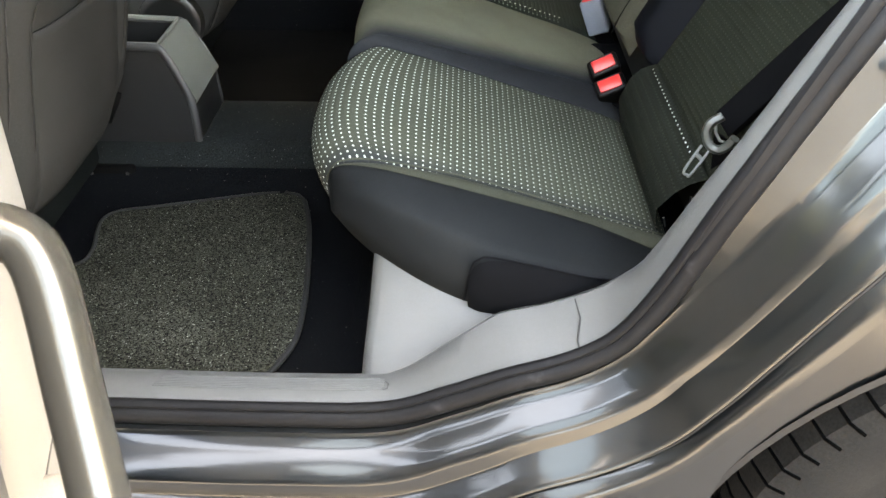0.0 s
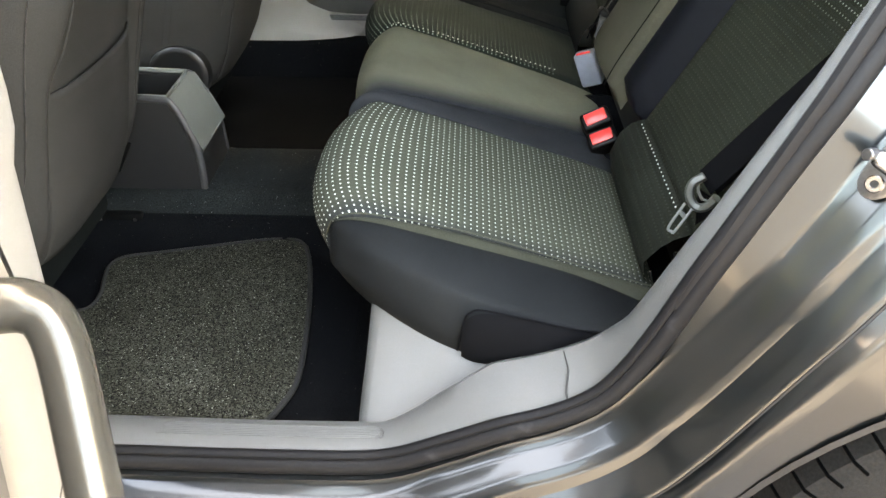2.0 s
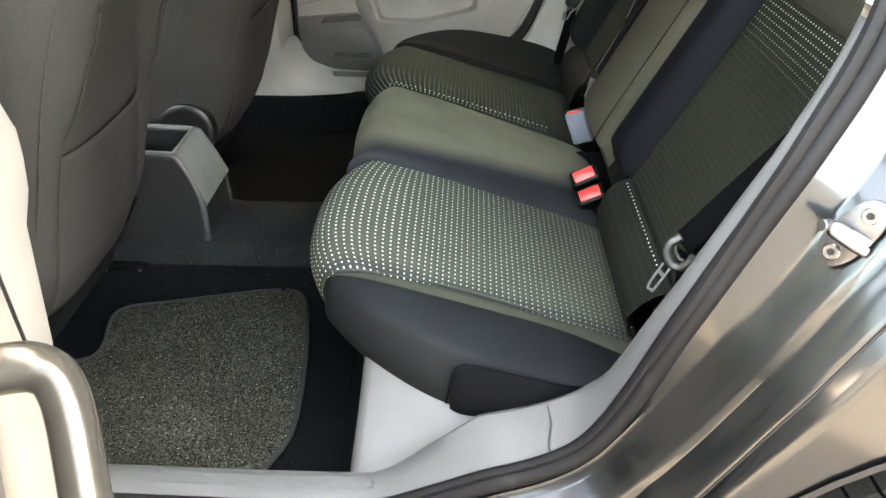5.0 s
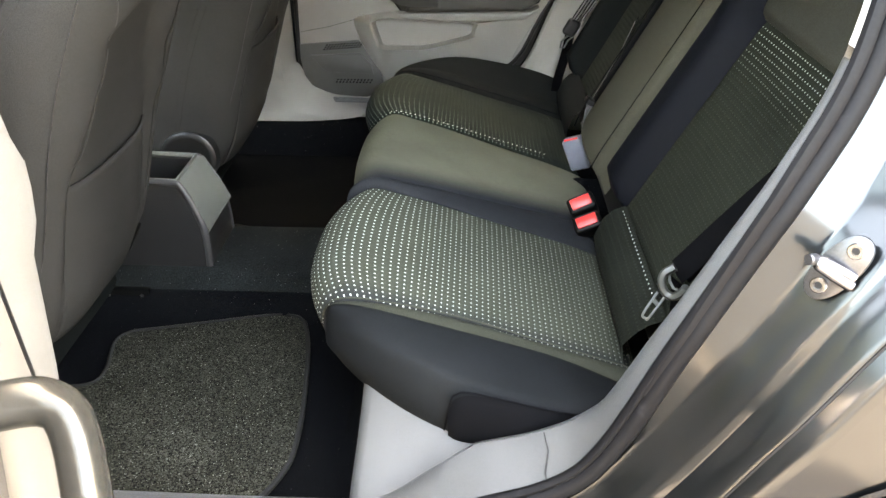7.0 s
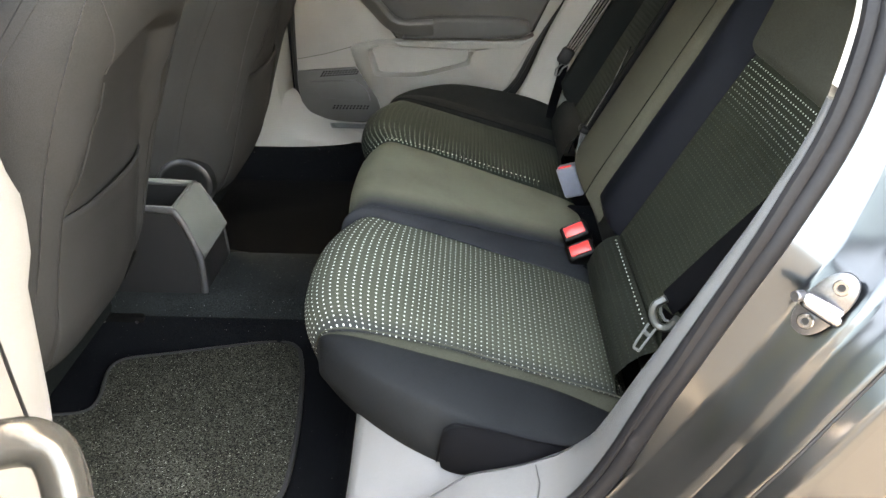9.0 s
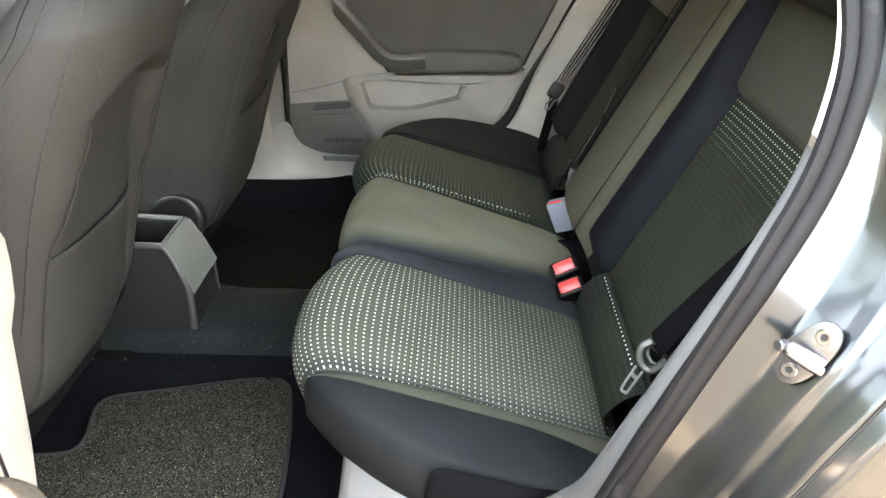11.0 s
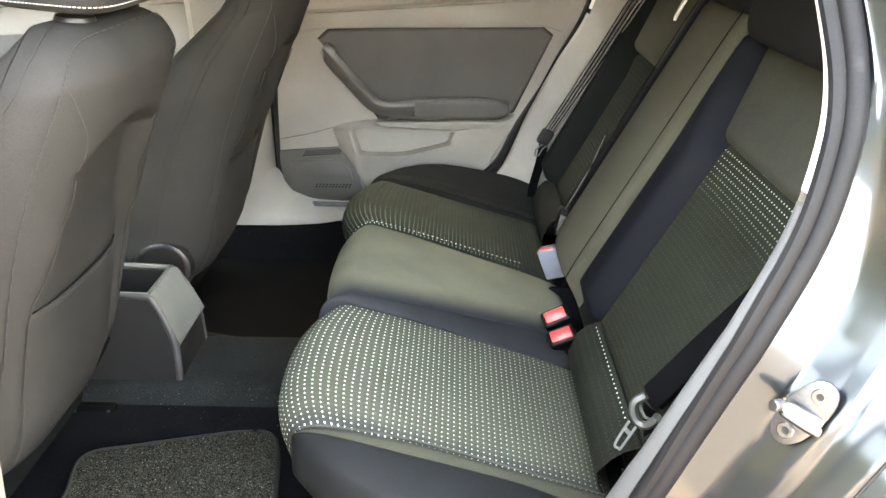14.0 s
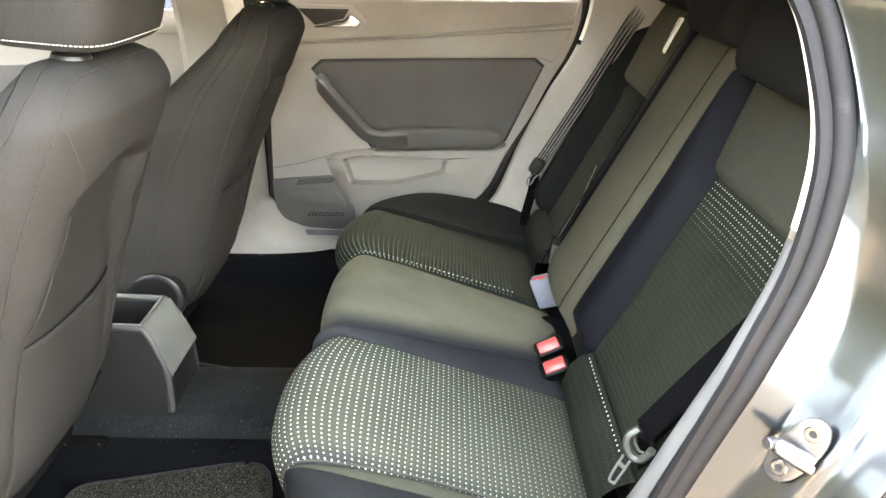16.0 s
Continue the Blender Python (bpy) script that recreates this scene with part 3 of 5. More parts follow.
for mirror in (False, True):
    f_ = far if mirror else tuple
    # the far sill is the same moulding, made paler for its brighter light
    trim = structure("sill_trim", grid(trim_rows(mirror, 0.3, 1.034)), M_PILLAR if mirror else M_TRIM, "grey moulded plastic sill and wheel arch trim", "trim")
    # the sloping cheek that closes the gap between sill, carpet edge and seat base
    part("upper_trim", grid(trim_rows(mirror, 1.030, 1.30)), M_CREAM, trim, "cream upper pillar trim")
    cheek = [[(-0.054, -0.046, 0.408), (-0.049, -0.042, 0.424), (0.0, -0.040, 0.429), (0.05, -0.030, 0.448), (0.10, -0.016, 0.475), (0.15, -0.012, 0.505)],
             [(-0.056, 0.0, 0.416), (-0.049, 0.0, 0.434), (0.0, -0.006, 0.440), (0.05, -0.010, 0.456), (0.10, -0.010, 0.479), (0.15, -0.008, 0.505)],
             [(-0.050, 0.05, 0.455), (-0.043, 0.05, 0.474), (0.008, 0.030, 0.470), (0.055, 0.012, 0.472), (0.10, 0.003, 0.484), (0.15, 0.0, 0.502)],
             [(-0.046, 0.10, 0.508), (-0.037, 0.10, 0.527), (0.012, 0.070, 0.515), (0.06, 0.045, 0.500), (0.10, 0.028, 0.492), (0.15, 0.01, 0.495)],
             [(-0.04, 0.15, 0.56), (-0.03, 0.15, 0.582), (0.02, 0.12, 0.562), (0.065, 0.09, 0.535), (0.10, 0.06, 0.505), (0.15, 0.02, 0.48)]]
    ch = part("cheek", grid([[f_(q) for q in row] for row in cheek]), M_TRIM, trim)
    soften(ch)
    # scuff plate with ribs
    sill_xz = sorted((p.x, p.z) for p in OPENING if p.z < 0.5)
    def sill_top(x, y):
        lift = 0.036 * (1.15 - (y + 0.09) / 0.13) if mirror else 0
        return lerp(x, [a for a, b in sill_xz], [b for a, b in sill_xz]) + lerp(y, (-0.081, -0.063, -0.045), (0.013, 0.0138, 0.0125)) + lift

    rows = []
    for v in np.linspace(0, 1, 9):
        y = -0.0490 - 0.0205 * v
        ends = 0.010 * abs(1.5 * v - 0.9) ** 2
        rows.append([f_((x, y, sill_top(x, y) + (0.0006 if 0 < v < 1 and 0 < k < 24 else -0.0012))) for k, x in enumerate(np.linspace(-0.299 - 0.012 * v, -0.017 - ends, 25))])
    plate = part("scuff_plate", grid(rows), M_TRIM, trim, "ribbed grey scuff plate")
    for k in range(7):
        y = -0.0508 - 0.0028 * k
        x0, x1 = -0.298 - 0.0016 * k, -0.026 + (0.004 if 1 <= k <= 5 else -0.002)
        part("scuff_rib", tube([f_((x, y, sill_top(x, y) + 0.0010)) for x in np.linspace(x0, x1, 19)], 0.0010, 0.0009, up=(0, 0, 1), steps=6), M_TRIM, plate)
    part("end_line", tube([f_((x, y, sill_top(x, y) + 0.0008)) for x, y in ((-0.034, -0.0495), (-0.026, -0.0515), (-0.017, -0.0615), (-0.018, -0.0690), (-0.024, -0.0698))], 0.0008, steps=6), M_CONSOLE_RIM, plate, "dark outline of the plate's end")
    rows = []
    for k in range(len(OPENING)):
        p, n, y = opening_frame(k)
        if not (0.12 if mirror else 0.30) < p.x or p.z > 1.32:
            continue
        u, s = lerp(p.z, TRIM_Z, TRIM_UP), lerp(p.z, TRIM_Z, TRIM_IN)
        d = p - n * (u - 0.006) + Vector((0, y + s + 0.010, 0))
        rows.append([f_(d), f_(d + n * 0.03 + Vector((0, 0.03, 0))), f_(d + n * 0.09 + Vector((0, 0.055, 0))), f_(d + n * 0.25 + Vector((0, 0.06, 0)))])
    part("quarter_trim", grid(rows), M_CARD, trim, "warm grey quarter trim beside the backrest")
    joint = [f_(OPENING[k] - opening_frame(k)[1] * (0.0125 + 0.0195 * t) + Vector((0, opening_frame(k)[2] + 0.004 + 0.078 * t, 0.001))) for k, t in ((37, 0.0), (37, 0.12), (38, 0.45), (38, 0.78))]
    part("joint", tube(joint, 0.0012, steps=6), M_CONSOLE, trim, "fine joint between two trim mouldings")
    # the pillar between the doors: a flared lower moulding and a narrower upper one
    for nm, zs_, mt in (("pillar_trim", (0.41, 0.44, 0.46, 0.48, 0.52, 0.60, 0.68, 0.755, 0.79, 0.83, 0.865), M_PILLAR), ("upper_pillar_trim", (0.862, 0.90, 1.06, 1.2, 1.40), M_PILLAR)):
        rows = []
        for z in zs_:
            yi = lerp(z, (0.41, 0.44, 0.46, 0.48, 0.52, 0.60, 0.755, 0.80, 0.865, 0.87, 0.88, 1.06, 1.40), (-0.030, -0.026, -0.020, -0.012, 0.0, 0.02, 0.047, 0.080, 0.086, 0.078, 0.074, 0.062, 0.13))
            xr = lerp(z, (0.4, 0.9, 1.1, 1.4), (-0.43, -0.43, -0.44, -0.46))
            yo = lerp(z, (0.4, 1.0, 1.4), (-0.11, -0.10, 0.04))
            rows.append([f_(q) for q in ((xr + 0.012, yo, z), (xr + 0.004, yi - 0.03, z), (xr - 0.004, yi - 0.006, z), (xr - 0.02, yi, z), (xr - 0.12, yi, z), (xr - 0.14, yi - 0.02, z), (xr - 0.15, yo, z))])
        part(nm, grid(rows), mt, trim, "warm grey pillar moulding")
    if mirror:
        # the sill's moulding coves up into the pillar round the door's lower corner
        cove = [[(-0.407, -0.088, 0.572), (-0.418, -0.050, 0.571), (-0.432, -0.004, 0.570), (-0.455, 0.019, 0.570), (-0.60, 0.019, 0.570)],
                [(-0.388, -0.088, 0.522), (-0.402, -0.050, 0.514), (-0.424, -0.008, 0.510), (-0.452, 0.008, 0.507), (-0.60, 0.006, 0.505)],
                [(-0.365, -0.088, 0.495), (-0.380, -0.055, 0.482), (-0.410, -0.018, 0.470), (-0.448, -0.002, 0.462), (-0.60, -0.002, 0.460)],
                [(-0.339, -0.088, 0.480), (-0.352, -0.060, 0.467), (-0.375, -0.030, 0.454), (-0.410, -0.005, 0.441), (-0.60, -0.004, 0.430)],
                [(-0.280, -0.088, 0.467), (-0.285, -0.060, 0.458), (-0.300, -0.030, 0.448), (-0.330, -0.002, 0.434), (-0.60, -0.003, 0.418)],
                [(-0.205, -0.088, 0.450), (-0.205, -0.060, 0.444), (-0.210, -0.030, 0.434), (-0.220, -0.002, 0.420), (-0.60, -0.002, 0.405)]]
        # paler than the near sill, with the far side's light in its tone
        soften(part("cove", grid([[f_(q) for q in row] for row in cove]), M_PILLAR, trim, "pale grey moulding between sill and pillar"))
    part("pillar_post", box(0.13, 0.05, 1.0, pose(0, 0, 0) @ Matrix.Translation(f_((-0.445, -0.135, 0.88))), 0.01), M_PAINT, body, "dark grey metallic painted centre pillar")


# ---- rear bench ----
def cushion(y0, y1, bulge, crown0, crown1, rear=0.375, skew0=0.0, skew1=0.0):
    """Top and nose of one seat cushion between two seams, with its UV map in metres."""
    prof = smooth_path([(0.03, 0, 0.385), (-0.022, 0, 0.44), (-0.076, 0, 0.50), (-0.104, 0, 0.555), (-0.10, 0, 0.60), (-0.068, 0, 0.625), (-0.02, 0, 0.615), (0.08, 0, 0.585), (0.18, 0, 0.553), (0.28, 0, 0.522), (0.340, 0, 0.499), (rear - 0.012, 0, 0.482), (rear, 0, 0.44)], 4)
    n = 28
    rows, uv = [], []
    run = 0
    for i, p in enumerate(prof):
        run += (p - prof[i - 1]).length if i else 0
        row, ur = [], []
        for k in range(n + 1):
            t = k / n
            ya, yb = y0 + skew0 * lerp(p.x, (-0.09, 0.3), (0, 1)), y1 + skew1 * lerp(p.x, (-0.09, 0.3), (0, 1))
            y = ya + (yb - ya) * t
            hump = (1 - abs(2 * t - 1) ** 2.6)
            edge = 1 - max(0, 1 - min(t, 1 - t) / 0.045) ** 2
            nose = lerp(p.x, (-0.12, 0.02), (1, 0))
            x = p.x - bulge * hump * nose * lerp(p.z, (0.40, 0.56), (0.3, 1))
            z = p.z + (crown0 + (crown1 - crown0) * t) * lerp(p.z, (0.45, 0.6), (0, 1)) + 0.010 * hump * lerp(p.x, (-0.1, 0.1), (1, 0.3)) - 0.010 * (1 - edge)
            row.append((x, y, z))
            ur.append((run - 0.165, y - skew0 * lerp(p.x, (-0.09, 0.3), (0, 1))))
        rows.append(row)
        uv.append(ur)
    return grid(rows, uv=uv)


def side_panel(mirror):
    """The smooth outer flank of the cushion, from the piped top seam out and down to its lower edge."""
    secs = []
    #       x      seam y/z         shoulder y/z     lower y/z
    for x, ys_, zs, yh, zh, yl, zl in ((-0.112, 0.178, 0.565, 0.172, 0.555, 0.172, 0.525), (-0.104, 0.162, 0.598, 0.140, 0.580, 0.136, 0.530), (-0.08, 0.157, 0.612, 0.118, 0.598, 0.112, 0.515), (-0.03, 0.157, 0.612, 0.080, 0.605, 0.068, 0.50),
                                       (0.03, 0.160, 0.600, 0.050, 0.596, 0.035, 0.48), (0.09, 0.163, 0.582, 0.030, 0.580, 0.012, 0.46), (0.16, 0.161, 0.560, 0.020, 0.560, 0.0, 0.45),
                                       (0.24, 0.158, 0.537, 0.015, 0.545, -0.005, 0.45), (0.32, 0.157, 0.512, 0.02, 0.525, 0.0, 0.45), (0.365, 0.16, 0.495, 0.03, 0.505, 0.01, 0.45)):
        if mirror:
            zh += lerp(x, (-0.11, 0.0, 0.12, 0.30, 0.38), (0.0, 0.030, 0.052, 0.052, 0.044))
        yc = max(lerp(x, (-0.104, -0.08, -0.048, 0.034, 0.147, 0.247, 0.304, 0.38), (0.152, 0.143, 0.133, 0.122, 0.125, 0.124, 0.106, 0.090)), yh + 0.5 * (ys_ - yh) if x < -0.10 else 0)
        zc = zs + (0.010 if not mirror else 0.012)
        secs.append(([(x, ys_ + 0.012, zs - 0.014), (x, ys_, zs + 0.001), (x, 0.6 * ys_ + 0.4 * yc, zc - 0.001), (x, yc, zc)],
                     [(x, yc + 0.004, zc - 0.002), (x, yc - 0.001, zc - 0.0015), (x, yc - 0.45 * (yc - yh), zc + 0.45 * (zh - zc) + 0.002 + (0.012 if mirror else 0)), (x, yh + 0.006, zh + 0.001), (x, yh, zh - 0.006), (x, yh + 0.6 * (yl - yh), zh - 0.03), (x, yl, (zh + zl) / 2 - 0.01), (x, yl + 0.02, zl)]))
    return [grid([[far(q) if mirror else q for q in s[k]] for s in secs]) for k in (0, 1)]


bench = thing("rear_bench", "dark cloth rear bench seat with pale dotted centre panels", "rear seat", (0.1, MID, 0.36))
PIPE = 0.0013
for mirror in (False, True):
    f_ = far if mirror else tuple
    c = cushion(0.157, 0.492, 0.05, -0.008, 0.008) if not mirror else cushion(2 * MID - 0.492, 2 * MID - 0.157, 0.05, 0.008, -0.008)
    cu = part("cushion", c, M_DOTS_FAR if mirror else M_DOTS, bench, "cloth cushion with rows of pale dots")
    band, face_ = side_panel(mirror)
    # far band and flank take black cloth in place of their shade
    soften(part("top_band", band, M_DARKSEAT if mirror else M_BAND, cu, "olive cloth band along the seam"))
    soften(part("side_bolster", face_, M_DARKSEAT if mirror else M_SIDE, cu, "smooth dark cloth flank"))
    low = [(0.074, 0.020, 0.500), (0.083, 0.013, 0.560), (0.090, 0.0125, 0.571), (0.104, 0.0115, 0.576), (0.16, 0.006, 0.568), (0.22, 0.002, 0.556), (0.28, 0.003, 0.549)]
    part("seam", tube([f_(q) for q in smooth_path(low)], 0.0014, steps=6), M_FLANK, cu)
    skirt = [[(x, ys_, zs), (x, 0.5 * (ys_ + yl) - 0.006, zs - 0.02), (x, yl - 0.004, zm), (x, yl + 0.016, zl)] for x, ys_, zs, yl, zm, zl in ((0.079, 0.016, 0.545, 0.016, 0.508, 0.468), (0.086, 0.0135, 0.562, 0.011, 0.507, 0.464), (0.104, 0.0115, 0.575, 0.004, 0.506, 0.456), (0.16, 0.006, 0.567, -0.003, 0.494, 0.45), (0.22, 0.002, 0.555, -0.006, 0.490, 0.45), (0.28, 0.003, 0.548, -0.006, 0.486, 0.45), (0.35, 0.011, 0.528, -0.001, 0.478, 0.45))]
    soften(part("lower_flank", grid([[f_(q) for q in r] for r in skirt]), M_FLANK, cu, "black lower flank panel"))
    part("piping", tube([f_(q) for q in smooth_path([(-0.116, 0.172, 0.565), (-0.103, 0.161, 0.603), (-0.08, 0.157, 0.619), (-0.03, 0.157, 0.617), (0.09, 0.163, 0.587), (0.24, 0.158, 0.54), (0.37, 0.158, 0.496)])], PIPE, steps=6), M_FLANK if mirror else M_BAND, cu)
for k in range(34):
    x = -0.075 + 0.0105 * k
    part("pale_dot", turned([(0.0, 0.0011), (0.0011, 0.0009), (0.0016, 0.0)], pose(x, 2 * MID - 0.478, lerp(x, (-0.08, -0.068, -0.02, 0.08, 0.18, 0.28), (0.619, 0.625, 0.615, 0.585, 0.553, 0.522)) + 0.0115, 0, 15, 0), 8), M_DOT, bench)
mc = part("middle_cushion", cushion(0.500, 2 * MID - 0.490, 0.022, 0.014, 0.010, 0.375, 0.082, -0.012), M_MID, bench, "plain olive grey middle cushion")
part("middle_side", cushion(0.490, 0.504, 0.02, 0.006, 0.0135, 0.375, -0.01, 0.084), M_STRIP, mc, "navy grey cloth flank")
# Added black block that stands in for the gap's shade.
part("end_cover", box(0.09, 0.13, 0.16, pose(0.425, 0.135, 0.47, 0, 20, 0), 0.02), M_RAIL, bench, "added black filler for the shade beside the backrest")
part("seat_base", box(0.34, 0.98, 0.15, pose(0.21, MID, 0.40), 0.02), M_BLACK, bench)

BACK = Matrix.Translation((0.372, 0, 0.585)) @ Euler((0, radians(27.5), 0)).to_matrix().to_4x4()  # local z runs up the backrest, -x is its front


def back_panel(y0, y1, h0, h1, puff, edge=0.02, uv_top=None, lift=0.0, n=24, hn=26, drop=0.03, corner=0.0, taper=(0.0, 0.0)):
    """A padded panel of the backrest: local x forward is negative."""
    rows, uv = [], []
    for i in range(hn + 1):
        h = h0 + (h1 - h0) * i / hn
        row, ur = [], []
        for k in range(n + 1):
            t = k / n
            cut = corner * max(0, (h - (h1 - corner)) / corner) ** 2 if corner else 0
            s = min(1, max(0, (h - 0.36) / 0.22)) ** 0.85
            a, b = y0 + cut + taper[0] * s, y1 - cut + taper[1] * s
            y = a + (b - a) * t
            d = min(y - a, b - y)
            r = 1 - max(0, 1 - d / edge) ** 2
            v = 1 - max(0, 1 - min(h - h0, h1 - h) / (edge * 1.2)) ** 2
            hump = 1 - abs(2 * t - 1) ** 2.5
            row.append(BACK @ Vector((-lift - puff * hump * v - drop * (min(r, v) - 1), y, h)))
            ur.append(((uv_top - h) if uv_top else h, y))
        rows.append(row)
        uv.append(ur)
    return grid(rows, uv=uv)


H_PAT = 0.400
for mirror in (False, True):
    hp_ = 0.418 if mirror else H_PAT
    top = 0.640 if mirror else 0.592
    yb, yu, yi, yo = ((0.118, 0.495), (0.118, 0.50), (0.478, 0.614), (0.075, 0.150)) if not mirror else ((0.955, 1.235), (0.955, 1.225), (0.868, 0.972), (1.185, 1.290))
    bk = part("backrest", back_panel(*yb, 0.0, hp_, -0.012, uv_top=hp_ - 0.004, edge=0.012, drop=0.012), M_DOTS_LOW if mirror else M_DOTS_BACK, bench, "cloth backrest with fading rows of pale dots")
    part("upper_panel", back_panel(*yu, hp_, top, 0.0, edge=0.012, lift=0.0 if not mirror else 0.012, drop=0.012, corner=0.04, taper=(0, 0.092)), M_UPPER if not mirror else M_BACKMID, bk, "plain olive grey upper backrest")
    part("inner_bolster", back_panel(*yi, 0.0, top + 0.006, 0.034 if not mirror else 0.018, edge=0.045, lift=0.008 if not mirror else 0.004, drop=0.036, corner=0.012, taper=(0.092, 0) if not mirror else (0, 0)), M_BOLSTER, bk, "smooth dark side bolster")
    part("outer_bolster", back_panel(*yo, 0.0, top, 0.044 if mirror else 0.0, edge=0.045 if mirror else 0.02, lift=0.006 if mirror else -0.012, drop=0.036 if mirror else 0.03, corner=0.03, taper=(0, 0) if not mirror else (0.06, 0.045)), M_DARKSEAT if mirror else M_FLANK, bk, "smooth dark side bolster")
    lo = (0.130, 0.47) if not mirror else (0.96, 1.225)
    # the far lower panel goes black in place of its shade
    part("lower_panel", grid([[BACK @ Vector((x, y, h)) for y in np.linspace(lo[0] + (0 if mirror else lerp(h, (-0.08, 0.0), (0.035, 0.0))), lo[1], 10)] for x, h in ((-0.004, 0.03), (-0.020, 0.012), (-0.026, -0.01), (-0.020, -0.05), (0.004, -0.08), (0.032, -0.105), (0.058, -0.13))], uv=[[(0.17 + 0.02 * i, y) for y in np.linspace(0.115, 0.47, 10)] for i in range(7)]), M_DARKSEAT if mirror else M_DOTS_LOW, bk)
for k in range(22):
    part("pale_dot", turned([(0.0, 0.0011), (0.0010, 0.0009), (0.0014, 0.0)], BACK @ pose(-0.0125, 0.447 - 0.0120 * k, 0.0265, 0, -90, 0), 8), M_DOT, bench)
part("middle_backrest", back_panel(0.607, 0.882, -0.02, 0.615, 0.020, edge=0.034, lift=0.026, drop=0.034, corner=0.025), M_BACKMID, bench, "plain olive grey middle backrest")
for y0_, y1_ in ((0.621, 0.629), (0.868, 0.862)):
    part("seam", tube(smooth_path([BACK @ Vector((-0.0475 + (0.006 if h < 0.03 or h > 0.58 else 0), y0_ + (y1_ - y0_) * h / 0.6, h)) for h in (0.0, 0.05, 0.2, 0.4, 0.56, 0.605)]), 0.0011, steps=6), M_FLANK, bench, "dark sewn seam")
# Added white wedge in place of the light through the backrests' gap.
part("gap_light", prism([(0.0, 0.520), (0.010, 0.525), (0.034, 0.598), (0.014, 0.600)], 0.0, 0.006, lambda u, h, w: tuple(BACK @ Vector((-0.032 - w, 0.966 + u, h))), 0.001, 1), M_DOT, bench, "white wedge standing in for light between two backrests")
part("back_shell", box(0.06, 1.22, 0.66, BACK @ pose(0.055, MID, 0.28), 0.02), M_BLACK, bench)


def headrest(y, wide, tall, deep, x0, power=3.2):
    """A padded headrest with rounded corners on two posts; local to the backrest."""
    rows = []
    for i in range(15):
        a = -math.pi / 2 + math.pi * i / 14
        zc, sc = math.sin(a), max(math.cos(a), 0.03) ** 0.45
        row = []
        for k in range(28):
            b = 2 * math.pi * k / 28
            c, s = math.cos(b), math.sin(b)
            q = (abs(c) ** power + abs(s) ** power) ** (-1 / power)
            row.append((x0 + deep / 2 * c * q * sc, y + wide / 2 * s * q * (0.75 + 0.25 * sc) * (1 if sc > 0.4 else sc / 0.4), tall / 2 * zc))
        rows.append(row)
    return grid(rows, close_v=True, caps=True)


for y, wide, tall, up in ((0.378, 0.31, 0.20, 0.660), (0.705, 0.26, 0.17, 0.675), (1.06, 0.28, 0.19, 0.715)):
    hb = headrest(y, wide, tall, 0.12, -0.055)
    hb.transform(BACK @ pose(0, 0, up, 0, -8, 0))
    hr = part("headrest", hb, M_HEADREST, bench, "padded black cloth headrest")
    for dy in (-0.07, 0.07):
        part("post", tube([BACK @ Vector((0.03, y + dy, 0.56)), BACK @ Vector((-0.005, y + dy, up))], 0.006), M_CHROME, hr)

